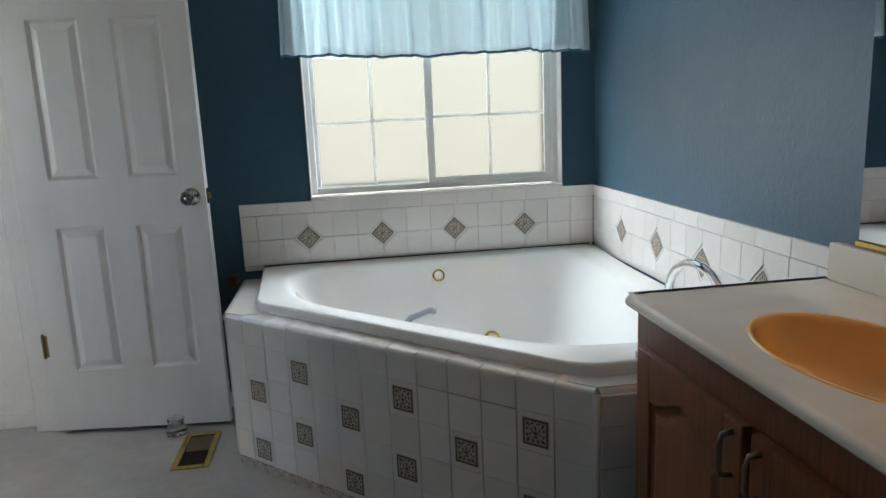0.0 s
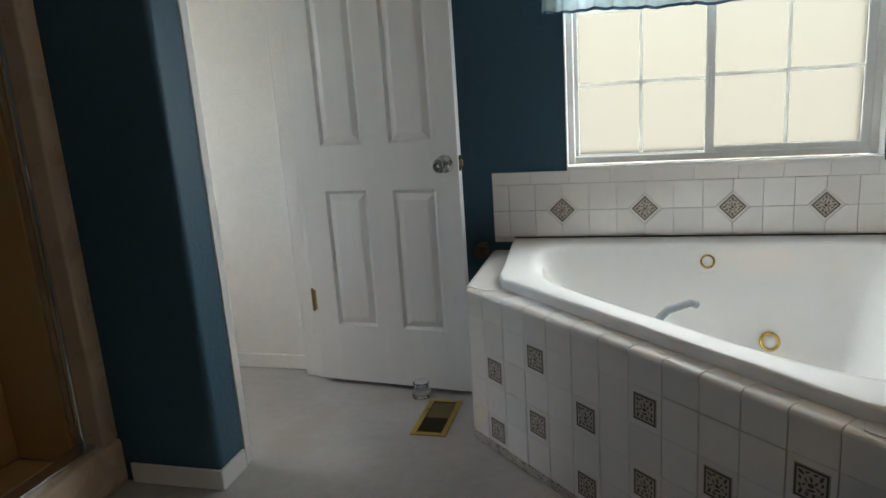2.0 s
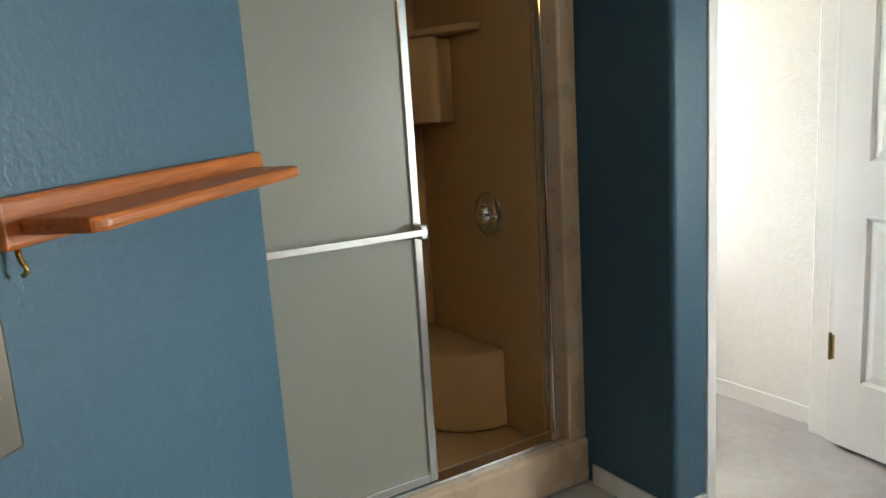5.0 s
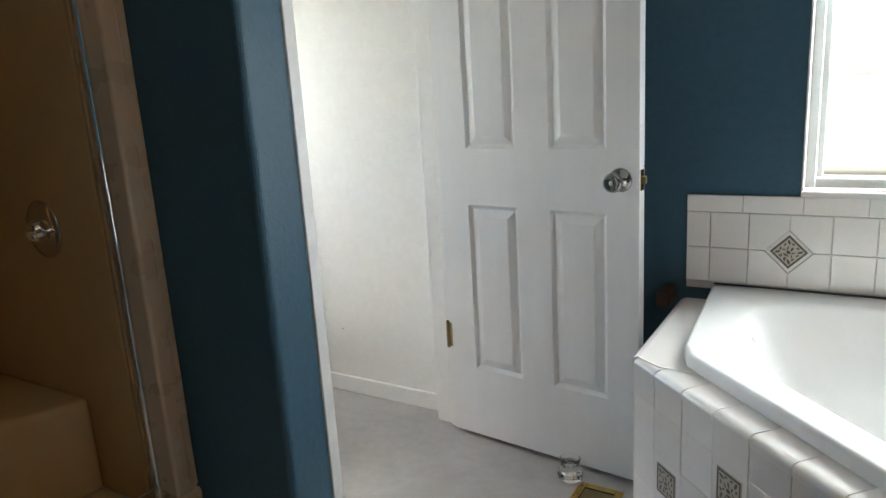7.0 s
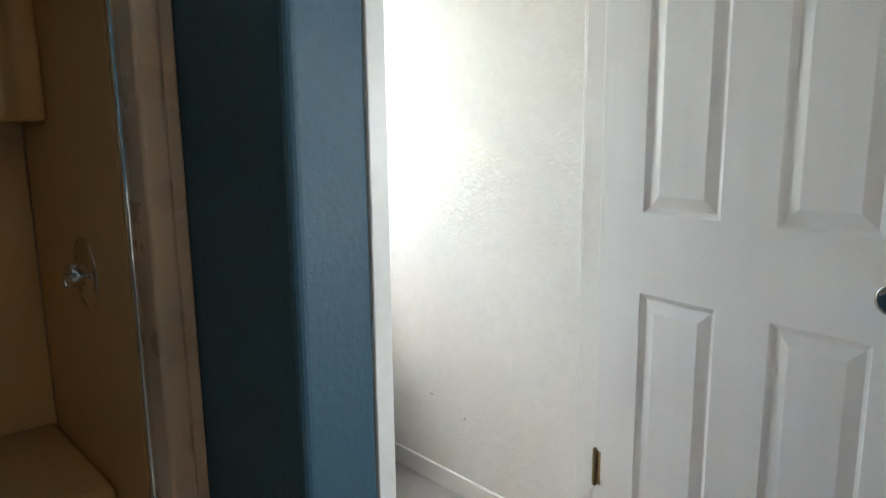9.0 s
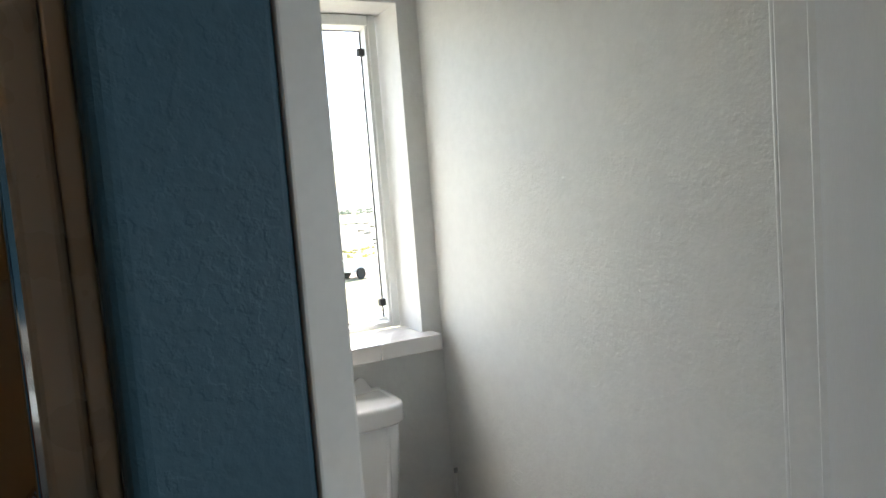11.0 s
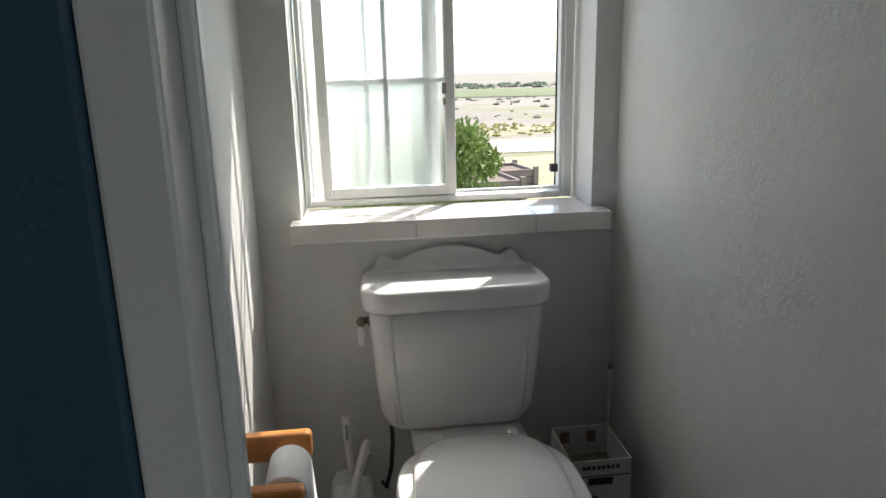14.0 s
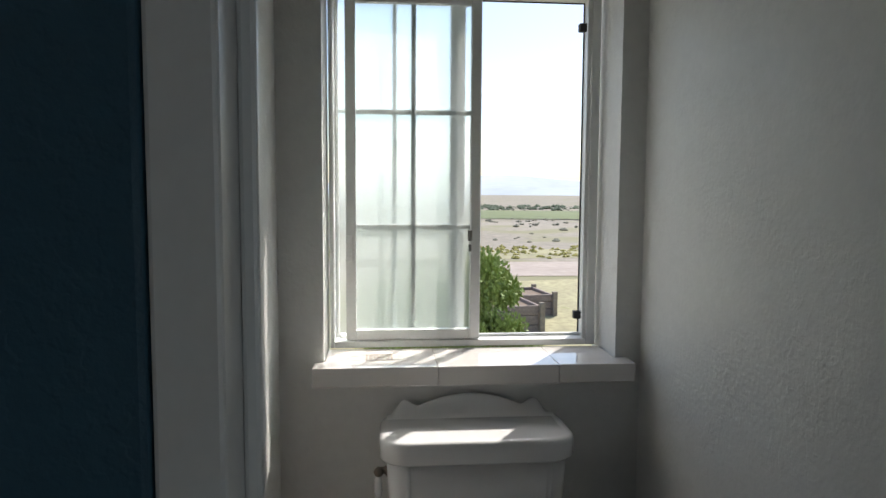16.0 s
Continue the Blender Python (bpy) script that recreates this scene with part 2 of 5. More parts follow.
# ---- the large structure ----
XE, YN, YS = 0.01, 0.01, -4.10           # inner faces of the east, north and south walls
DX, DW = -2.255, -2.365                  # bath and closet faces of the closet's door wall
WX = -3.637                               # inner face of the closet's window wall
CY, SY = -0.930, -0.938                  # closet and shower faces of the wall between them
SX, PX, PY = -2.62, -1.745, -2.21        # shower front, shelf wall face and its end
CEIL = 2.44
structure("floor", [(WX, XE, YS, YN, -0.08, 0.0)], VINYL_FLOOR, "pale mottled sheet vinyl floor", "floor")
structure("ceiling", [(WX - 0.2, XE + 0.14, YS - 0.12, YN + 0.2, CEIL, CEIL + 0.1)], CEILING, "white textured ceiling", "ceiling")
# added eave, out of view: keeps direct sun off the tub window
structure("roof_eave", [(WX - 0.1, XE + 0.4, YN + 0.201, 0.95, 2.50, 2.56)], WHITE_TRIM, "unseen white eave added over the north wall to block the sun", "eave")
W0, W1, WZ0, WZ1 = -1.215, -0.137, 0.885, 2.02   # tub window opening
structure("wall_north_1", [(DX, W0, YN, YN + 0.16, 0, CEIL), (W1, XE + 0.14, YN, YN + 0.16, 0, CEIL), (W0, W1, YN, YN + 0.16, 0, WZ0 - 0.02), (W0, W1, YN, YN + 0.16, WZ1, CEIL)], BLUE, "slate blue painted textured wall", "wall")
structure("wall_north_2", [(WX, DX - 0.002, YN, YN + 0.16, 0, CEIL)], WHITE_WALL, "white painted textured wall", "wall")
structure("wall_east", [(XE, XE + 0.14, YS, YN, 0, CEIL)], BLUE, "slate blue painted textured wall", "wall")
structure("wall_south", [(-1.75, XE, YS - 0.12, YS, 0, CEIL)], BLUE, "slate blue painted textured wall", "wall")
bm = prism_bm([(DX, -0.796), (DW, -0.796), (DW, SY + 0.07), (SX - 0.02, SY + 0.07), (SX - 0.02, SY), (DX, SY)], 0, CEIL)
end_edges = [e for e in bm.edges if all(abs(v.co.x - DX) < 1e-4 and abs(v.co.y + 0.796) < 1e-4 for v in e.verts)]
bmesh.ops.bevel(bm, geom=end_edges, offset=0.007, segments=3, profile=0.5, affect="EDGES", clamp_overlap=True)
corner_edges = [e for e in bm.edges if all(abs(v.co.x - DX) < 1e-4 and abs(v.co.y - SY) < 1e-4 for v in e.verts)]
bmesh.ops.bevel(bm, geom=corner_edges, offset=0.020, segments=5, profile=0.5, affect="EDGES", clamp_overlap=True)
for box in ((DW, DX, -0.796, -0.031, 2.071, CEIL), (DW, DX, -0.031, YN - 0.001, 0, CEIL)):
    x0, x1, y0, y1, z0, z1 = box
    bmesh.ops.create_cube(bm, size=1, matrix=Matrix.Translation(((x0 + x1) / 2, (y0 + y1) / 2, (z0 + z1) / 2)) @ Matrix.Diagonal((x1 - x0, y1 - y0, z1 - z0, 1)))
tagged(new("wall_closet_door", mesh_of("wall_closet_door", bm, BLUE)), "slate blue painted textured wall with a rounded corner", "wall", kind="structure")
structure("wall_closet_south_2", [(WX, SX - 0.021, -0.984, CY, 0, CEIL)], WHITE_WALL, "white painted textured wall", "wall")
T0, T1, TZ0, TZ1 = -0.818, -0.058, 0.900, 1.896  # closet window opening
structure("wall_west", [(WX - 0.20, WX, CY - 0.1, T0, 0, CEIL), (WX - 0.20, WX, T1, YN + 0.16, 0, CEIL), (WX - 0.20, WX, T0, T1, 0, TZ0 - 0.02), (WX - 0.20, WX, T0, T1, TZ1, CEIL)], WHITE_WALL, "white painted textured wall", "wall")
ANGLED = Matrix.Translation((-1.74, -2.45, 0)) @ Matrix.Rotation(radians(45), 4, "Z")   # x out of the angled wall, y along it


def angled(n, s):
    v = ANGLED @ Vector((n, s, 0))
    return (v.x, v.y)


tagged(new("wall_angled", mesh_of("wall_angled", prism_bm([angled(0, 0.474), angled(0, -0.30), (angled(0, -0.30)[0], YS), (angled(0, -0.30)[0] - 0.12, YS), angled(-0.12, -0.25), angled(-0.12, 0.474)], 0, CEIL, 0.010), BLUE)), "slate blue painted wall set at an angle", "wall", kind="structure")
structure("wall_shower_south", [(-3.5, angled(-0.12, 0.474)[0] + 0.02, PY - 0.10, PY, 0, CEIL)], BLUE, "slate blue painted wall beside the shower", "wall")
structure("wall_shower_back", [(-3.62, -3.52, PY - 0.1, SY - 0.02, 0, CEIL)], WHITE_WALL, "plain wall behind the shower", "wall")

# ---- trim ----
def baseboard(name, x0, x1, y0, y1):
    return structure(name, [(x0, x1, y0, y1, 0.0, 0.07)], WHITE_TRIM, "white painted baseboard along the wall", "baseboard", 0.004)


baseboard("baseboard_1", WX, DW - 0.02, YN - 0.012, YN - 0.001)
baseboard("baseboard_2", DX - 0.001, DX + 0.011, SY - 0.011, -0.806)
baseboard("baseboard_3", SX + 0.03, DX + 0.010, SY - 0.012, SY - 0.001)
baseboard("baseboard_4", DX + 0.03, -1.52, YN - 0.012, YN - 0.001)
b5 = baseboard("baseboard_5", 0.001, 0.012, -0.296, 0.474)
b5.matrix_basis = ANGLED
baseboard("baseboard_6", WX, DW - 0.02, CY + 0.001, CY + 0.012)

# ---- closet door frame and door ----
OS, ON = -0.758, -0.062     # inner faces of the door frame
structure("door_frame_1", [(DW - 0.004, DX + 0.004, -0.7955, OS, 0, 2.07), (DW - 0.004, DX + 0.004, ON, ON + 0.030, 0, 2.07), (DW - 0.004, DX + 0.004, OS, ON, 2.04, 2.07)], WHITE_TRIM, "white painted door frame with a metal strike plate", "door frame", 0.003)
structure("trim_1", [(DX - 0.055, DX - 0.042, OS, OS + 0.011, 0, 2.04), (DX - 0.055, DX - 0.023, ON - 0.012, ON, 0, 2.04), (DX - 0.055, DX - 0.042, OS, ON, 2.029, 2.04)], WHITE_TRIM, "white door stop moulding", "trim", 0.003)
structure("trim_2", [(DW - 0.016, DW - 0.005, OS - 0.075, OS - 0.006, 0, 2.10), (DW - 0.016, DW - 0.005, ON + 0.006, YN - 0.001, 0, 2.10), (DW - 0.016, DW - 0.005, OS - 0.006, ON + 0.006, 2.045, 2.10)], WHITE_TRIM, "white casing on the closet side of the doorway", "trim", 0.004)
strike = thing("strike_plate", "tarnished metal strike plate on the door frame", "strike plate")
part("plate", boxes_bm([(DX - 0.036, DX - 0.004, OS, OS + 0.002, 0.885, 0.945)], 0.0008), DULL_BRASS, strike)
part("latch_hole", boxes_bm([(DX - 0.028, DX - 0.012, OS + 0.0021, OS + 0.0028, 0.90, 0.93)]), DARK, strike)


def panel_door(width, height, thick, panels):
    """A moulded leaf: the hinge edge at x = 0, its face at y = 0 towards -y."""
    bm = bmesh.new()
    xs = sorted({0.0, width} | {v for p in panels for v in p[:2]})
    zs = sorted({0.0, height} | {v for p in panels for v in p[2:]})

    def quad(*pts):
        bm.faces.new([bm.verts.new(p) for p in pts])

    for a, b in zip(xs, xs[1:]):
        for c, d in zip(zs, zs[1:]):
            if not any(p[0] <= a and b <= p[1] and p[2] <= c and d <= p[3] for p in panels):
                quad((a, 0, c), (b, 0, c), (b, 0, d), (a, 0, d))
    for x0, x1, z0, z1 in panels:
        rings = []
        for inset, depth in ((0, 0), (0.004, 0.004), (0.012, 0.0095), (0.017, 0.0085), (0.036, 0.002), (0.039, 0.0012)):
            rings.append([bm.verts.new(p) for p in ((x0 + inset, depth, z0 + inset), (x1 - inset, depth, z0 + inset), (x1 - inset, depth, z1 - inset), (x0 + inset, depth, z1 - inset))])
        for r, s in zip(rings, rings[1:]):
            for k in range(4):
                bm.faces.new((r[k], r[(k + 1) % 4], s[(k + 1) % 4], s[k]))
        bm.faces.new(rings[-1])
    quad((0, thick, 0), (0, thick, height), (width, thick, height), (width, thick, 0))
    quad((0, 0, 0), (0, 0, height), (0, thick, height), (0, thick, 0))
    quad((width, 0, 0), (width, thick, 0), (width, thick, height), (width, 0, height))
    quad((0, 0, 0), (0, thick, 0), (width, thick, 0), (width, 0, 0))
    quad((0, 0, height), (width, 0, height), (width, thick, height), (0, thick, height))
    bmesh.ops.remove_doubles(bm, verts=bm.verts[:], dist=1e-5)
    bmesh.ops.recalc_face_normals(bm, faces=bm.faces[:])
    return bm


door = thing("door_1", "white six-panel moulded door standing open with a chrome knob", "door", kind="structure", at=(-2.272, -0.110, 0.018), turn=-6.1)
PANELS = [(a, b, c, d) for a, b in ((0.106, 0.291), (0.405, 0.586)) for c, d in ((0.248, 0.817), (0.998, 1.574), (1.677, 1.905))]
part("leaf", panel_door(0.682, 2.012, 0.035, PANELS), DOOR_PAINT, door)
# chrome with its dark reflections put into a darker metal colour
KNOB = surface("chrome_dark_reflection", (0.36, 0.35, 0.34), 0.10, 1.0, grain=(60, 0.03), blotch=(9, 0.05))
turn_front = Matrix.Translation((0.628, 0, 0.914)) @ Matrix.Rotation(radians(90), 4, "X")
knob = part("knob", lathe_bm([(0.0335, 0.0), (0.0335, 0.004), (0.028, 0.009), (0.013, 0.012), (0.012, 0.028), (0.018, 0.034), (0.0255, 0.042), (0.0275, 0.052), (0.026, 0.060), (0.021, 0.0635), (0.019, 0.0625), (0.006, 0.062)], 32, turn_front), KNOB, door, "chrome round door knob", True)
part("knob_button", lathe_bm([(0.006, 0.0), (0.006, 0.003), (0.004, 0.004)], 12, turn_front @ Matrix.Translation((0, 0, 0.062))), CHROME, knob)
part("knob_behind", lathe_bm([(0.0335, 0.0), (0.0335, 0.004), (0.013, 0.012), (0.012, 0.028), (0.0265, 0.045), (0.024, 0.06)], 24, Matrix.Translation((0.628, 0.035, 0.914)) @ Matrix.Rotation(radians(-90), 4, "X")), CHROME, door, "", True)
part("latch_plate", boxes_bm([(0.682, 0.6835, 0.006, 0.029, 0.885, 0.943)], 0.0005), BRASS, door)
part("latch_bolt", boxes_bm([(0.6835, 0.695, 0.011, 0.024, 0.903, 0.925)], 0.003), DULL_BRASS, door)
for z in (0.31, 1.60):
    h = part("hinge", boxes_bm([(-0.004, 0.010, -0.0012, -0.0002, z, z + 0.088)], 0.0005), DULL_BRASS, door, "tarnished brass hinge")
    part("hinge_pin", lathe_bm([(0.0045, z - 0.004), (0.0062, z), (0.0062, z + 0.088), (0.0045, z + 0.094)], 12, Matrix.Translation((-0.005, -0.004, 0))), DULL_BRASS, h, "", True)

# ---- tub window ----
def sash(parent, axis, at, a0, a1, z0, z1, face, depth, cols, rows, bar, pane_mat, name="sash", bar_depth=0.012, bar_mat=VINYL_FRAME, levels=()):
    """A glazed sash in a plane of constant axis: stiles, rails, one pane and glazing bars."""
    def bx(u0, u1, d0, d1, w0, w1):
        return (u0, u1, at + d0, at + d1, w0, w1) if axis == "y" else (at + d0, at + d1, u0, u1, w0, w1)
    s = part(name, boxes_bm([bx(a0, a0 + face, 0, depth, z0, z1), bx(a1 - face, a1, 0, depth, z0, z1), bx(a0 + face, a1 - face, 0, depth, z0, z0 + face), bx(a0 + face, a1 - face, 0, depth, z1 - face, z1)], 0.003), VINYL_FRAME, parent)
    g0, g1, h0, h1 = a0 + face, a1 - face, z0 + face, z1 - face
    pane = part("pane", boxes_bm([bx(g0, g1, depth * 0.5 - 0.002, depth * 0.5 + 0.002, h0, h1)]), pane_mat, s)
    pane.visible_shadow = False
    for k in range(1, cols):
        u = g0 + (g1 - g0) * k / cols
        part("glazing_bar", boxes_bm([bx(u - bar / 2, u + bar / 2, depth * 0.5 - bar_depth, depth * 0.5 - 0.003, h0, h1)], 0.002), bar_mat, s)
    for k in range(1, rows):
        w = h0 + (h1 - h0) * (levels[k - 1] if levels else k / rows)
        part("glazing_bar", boxes_bm([bx(g0, g1, depth * 0.5 - bar_depth - 0.001, depth * 0.5 - 0.004, w - bar / 2, w + bar / 2)], 0.002), bar_mat, s)
    return s


win = thing("window_1", "white sliding window with frosted panes and glazing bars over the tub", "window", kind="structure", at=(0, 0, 0))
part("window_frame", boxes_bm([(W0 + 0.002, W0 + 0.030, 0.060, 0.135, WZ0, WZ1), (W1 - 0.030, W1 - 0.002, 0.060, 0.135, WZ0, WZ1), (W0 + 0.03, W1 - 0.03, 0.060, 0.135, WZ0, WZ0 + 0.026), (W0 + 0.03, W1 - 0.03, 0.060, 0.135, WZ1 - 0.03, WZ1)], 0.003), VINYL_FRAME, win)
sash(win, "y", 0.100, W0 + 0.028, -0.690, WZ0 + 0.012, WZ1 - 0.028, 0.018, 0.022, 2, 4, 0.013, FROST, bar_mat=VINYL_BAR)
right_sash = sash(win, "y", 0.068, -0.712, W1 - 0.028, WZ0 + 0.014, WZ1 - 0.028, 0.032, 0.024, 2, 4, 0.013, FROST, bar_mat=VINYL_BAR)
part("latch", boxes_bm([(-0.708, -0.694, 0.058, 0.068, 1.14, 1.22)], 0.004), VINYL_FRAME, right_sash)
part("window_sill", boxes_bm([(W0 + 0.001, W1 - 0.001, -0.004, 0.060, WZ0 - 0.018, WZ0 - 0.001)], 0.004), TILE, win, "white glazed tile window sill")
part("reveal", boxes_bm([(W1 - 0.006, W1 - 0.001, 0.002, 0.060, WZ0, WZ1), (W0 + 0.001, W0 + 0.006, 0.002, 0.060, WZ0, WZ1)], 0.001), WHITE_TRIM, win)


def cloth_material(name, color):
    m = bpy.data.materials.new(name)
    m.use_nodes = True
    nt = m.node_tree
    b = nt.nodes["Principled BSDF"]
    b.inputs["Base Color"].default_value = (*color, 1)
    b.inputs["Roughness"].default_value = 0.8
    tr = nt.nodes.new("ShaderNodeBsdfTranslucent")
    mix = nt.nodes.new("ShaderNodeMixShader")
    weave = nt.nodes.new("ShaderNodeTexNoise")
    weave.inputs["Scale"].default_value = 260
    co = nt.nodes.new("ShaderNodeTexCoord")
    nt.links.new(co.outputs["Object"], weave.inputs["Vector"])
    ramp = nt.nodes.new("ShaderNodeMix")
    ramp.data_type = "RGBA"
    ramp.inputs[6].default_value = (*[c * 0.9 for c in color], 1)
    ramp.inputs[7].default_value = (*[min(1, c * 1.1) for c in color], 1)
    nt.links.new(weave.outputs["Fac"], ramp.inputs[0])
    nt.links.new(ramp.outputs[2], b.inputs["Base Color"])
    nt.links.new(ramp.outputs[2], tr.inputs["Color"])
    mix.inputs[0].default_value = 0.74
    nt.links.new(b.outputs[0], mix.inputs[1])
    nt.links.new(tr.outputs[0], mix.inputs[2])
    nt.links.new(mix.outputs[0], nt.nodes["Material Output"].inputs[0])
    return m


CLOTH = cloth_material("pale_blue_cotton", (0.72, 0.80, 0.83))
HEM = cloth_material("blue_hem", (0.10, 0.20, 0.27))


def valance():
    """A gathered cloth strip on a rod: folds that deepen and wander towards the hem."""
    v = thing("valance", "pale blue gathered cotton valance hanging over the window", "curtain")
    x0, x1, z0, z1, n, rows = -1.268, -0.048, 1.428, 1.98, 260, 18
    rng = random.Random(4)
    waves = [(rng.uniform(14, 26), rng.uniform(0, 6.28), rng.uniform(0.011, 0.019)) for _ in range(3)] + [(rng.uniform(38, 75), rng.uniform(0, 6.28), rng.uniform(0.006, 0.011)) for _ in range(4)]
    pleats = [(rng.uniform(x0, x1), rng.uniform(0.006, 0.014), rng.uniform(0.006, 0.016), rng.uniform(-0.02, 0.02)) for _ in range(30)]

    def point(u, w):
        x = x0 + (x1 - x0) * u
        deep = 0.45 + 0.75 * (1 - w)
        off = sum(a * math.sin(f * (x + 0.010 * math.sin(2 * w + p)) * 1.6 + p) for f, p, a in waves) * deep
        off -= sum(h * (0.6 + 0.6 * w) * math.exp(-((x - c - lean * w) / r) ** 2) for c, r, h, lean in pleats)
        side = min(u, 1 - u) * (x1 - x0)
        back = 0.050 * max(0, 1 - side / 0.05) ** 2
        flare = 0.016 * (1 - w) * (2 * u - 1)
        droop = 0.006 * math.sin(9 * u + 1) * (1 - w) + 0.008 * (u - 0.5) * (1 - w) * -1
        return Vector((x + flare, -0.058 + off + back, z0 + (z1 - z0) * w + droop))

    for nm, w0, w1, k, mat in (("cloth", 0.018, 1.0, rows, CLOTH), ("hem", 0.0, 0.018, 1, HEM)):
        bm = bmesh.new()
        g = [[bm.verts.new(point(i / n, w0 + (w1 - w0) * j / k)) for i in range(n + 1)] for j in range(k + 1)]
        for j in range(k):
            for i in range(n):
                bm.faces.new((g[j][i], g[j][i + 1], g[j + 1][i + 1], g[j + 1][i]))
        ob = part(nm, bm, mat, v, "darker stitched hem" if nm == "hem" else "", True)
        sol = ob.modifiers.new("thick", "SOLIDIFY")
        sol.thickness = 0.0012
    return v


valance()
rod = thing("curtain_rod", "white curtain rod fixed above the tub window", "curtain rod")
part("tube", tube_bm([(-1.272, YN, 1.985), (-1.272, -0.045, 1.985), (-1.26, -0.056, 1.985), (-0.056, -0.056, 1.985), (-0.044, -0.045, 1.985), (-0.044, YN, 1.985)], 0.006), WHITE_TRIM, rod, "", True)

# ---- tiled surround of the tub ----
DECK = 0.556
A, B = Vector((-1.505, -0.505, 0)), Vector((-0.522, -1.432, 0))
LONG = (B - A).length
ALONG = (B - A).normalized()
IN = Vector((-ALONG.y, ALONG.x, 0))
surround = thing("tub_surround", "white tiled tub deck with decorated brown tiles on the apron", "tub surround")
core_plan = [(-1.506, -0.012), (-1.499, -0.507), (-0.520, -1.425), (-0.030, -1.430), (-0.004, -0.012)]


def ring_bm(outline, centre, shrink, z0, z1):
    """A deck with a well in it."""
    c = Vector((*centre, 0))
    outer = [Vector((x, y, 0)) for x, y in outline]
    hole = [c + (p - c) * shrink for p in outer]
    n = len(outer)
    bm = bmesh.new()
    rings = [[bm.verts.new(p + Vector((0, 0, z))) for p in pts] for pts, z in ((outer, z0), (outer, z1), (hole, z1), (hole, z0))]
    for r, s in zip(rings, rings[1:] + rings[:1]):
        for k in range(n):
            bm.faces.new((r[k], r[(k + 1) % n], s[(k + 1) % n], s[k]))
    bmesh.ops.recalc_face_normals(bm, faces=bm.faces[:])
    return bm


part("core", ring_bm(core_plan, (-0.55, -0.55), 0.86, 0.0, DECK - 0.002), GROUT, surround)


def slab_mesh(name, w, h, d, mat, edge=0.0018, cut=()):
    """A tile in the xz plane with its face at y = -d; cut: corners clipped for a diamond."""
    pts = []
    for key, (x, z), (nx, nz) in (("bl", (0, 0), (1, 1)), ("br", (w, 0), (-1, 1)), ("tr", (w, h), (-1, -1)), ("tl", (0, h), (1, -1))):
        if key in cut:
            q = 0.0605
            two = [(x + nx * q, z), (x, z + nz * q)] if key in ("bl", "tr") else [(x, z + nz * q), (x + nx * q, z)]
            pts += two[::-1]
        else:
            pts.append((x, z))
    cx, cz = sum(p[0] for p in pts) / len(pts), sum(p[1] for p in pts) / len(pts)
    bm = bmesh.new()
    rings = []
    for y, s in ((0.0, 0.0), (-d + edge, 0.0), (-d, edge)):
        ring = []
        for x, z in pts:
            v = Vector((cx - x, cz - z))
            v = v.normalized() * s * 1.2
            ring.append(bm.verts.new((x + v.x, y, z + v.y)))
        rings.append(ring)
    n = len(pts)
    for r, s in zip(rings, rings[1:]):
        for k in range(n):
            bm.faces.new((r[k], r[(k + 1) % n], s[(k + 1) % n], s[k]))
    bm.faces.new(rings[-1])
    bmesh.ops.recalc_face_normals(bm, faces=bm.faces[:])
    return mesh_of(name, bm, mat)


def put(name, me, m, parent):
    ob = new(name, me)
    ob.parent = parent
    ob.matrix_basis = m
    return ob


def ink_mesh(size, diamond=False):
    """The printed scrollwork of a decorated tile: a border and a leafy rosette."""
    bm = bmesh.new()
    h = size / 2
    t = size * 0.07

    def bar(x0, x1, z0, z1):
        bm.faces.new([bm.verts.new((x, 0, z)) for x, z in ((x0, z0), (x1, z0), (x1, z1), (x0, z1))])

    def blob(x, z, a, b, turn, n=8):
        c, s = math.cos(turn), math.sin(turn)
        bm.faces.new([bm.verts.new((x + c * a * math.cos(2 * math.pi * k / n) - s * b * math.sin(2 * math.pi * k / n), 0, z + s * a * math.cos(2 * math.pi * k / n) + c * b * math.sin(2 * math.pi * k / n))) for k in range(n)])

    bar(-h, h, -h, -h + t), bar(-h, h, h - t, h), bar(-h, -h + t, -h + t, h - t), bar(h - t, h, -h + t, h - t)
    r = size
    blob(0, -0.02 * r, 0.10 * r, 0.075 * r, 0)
    blob(0, 0.17 * r, 0.045 * r, 0.10 * r, 0.3)
    blob(0.01 * r, -0.17 * r, 0.13 * r, 0.04 * r, 0.15)
    for sx in (-1, 1):
        blob(sx * 0.15 * r, 0.09 * r, 0.085 * r, 0.032 * r, math.radians(62 * sx))
        blob(sx * 0.21 * r, -0.06 * r, 0.075 * r, 0.03 * r, math.radians(-35 * sx))
        blob(sx * 0.10 * r, -0.28 * r, 0.07 * r, 0.03 * r, math.radians(20 * sx))
    for sx in (-1, 1):
        for sz in (-1, 1):
            blob(sx * 0.30 * r, sz * 0.30 * r, 0.115 * r, 0.052 * r, math.radians(45 * sx * sz + 20))
            blob(sx * 0.33 * r, sz * 0.12 * r, 0.07 * r, 0.04 * r, math.radians(70 * sx))
            blob(sx * 0.12 * r, sz * 0.35 * r, 0.075 * r, 0.038 * r, math.radians(15 * sz))
    return mesh_of("ink", bm, DECOR_INK)


INK_SQUARE, INK_DIAMOND = ink_mesh(0.070), ink_mesh(0.066)
DECOR_SQUARE = slab_mesh("decor", 0.074, 0.074, 0.0012, DECOR, 0.0004)
DECOR_DIAMOND = slab_mesh("decor", 0.069, 0.069, 0.0095, DECOR, 0.001)

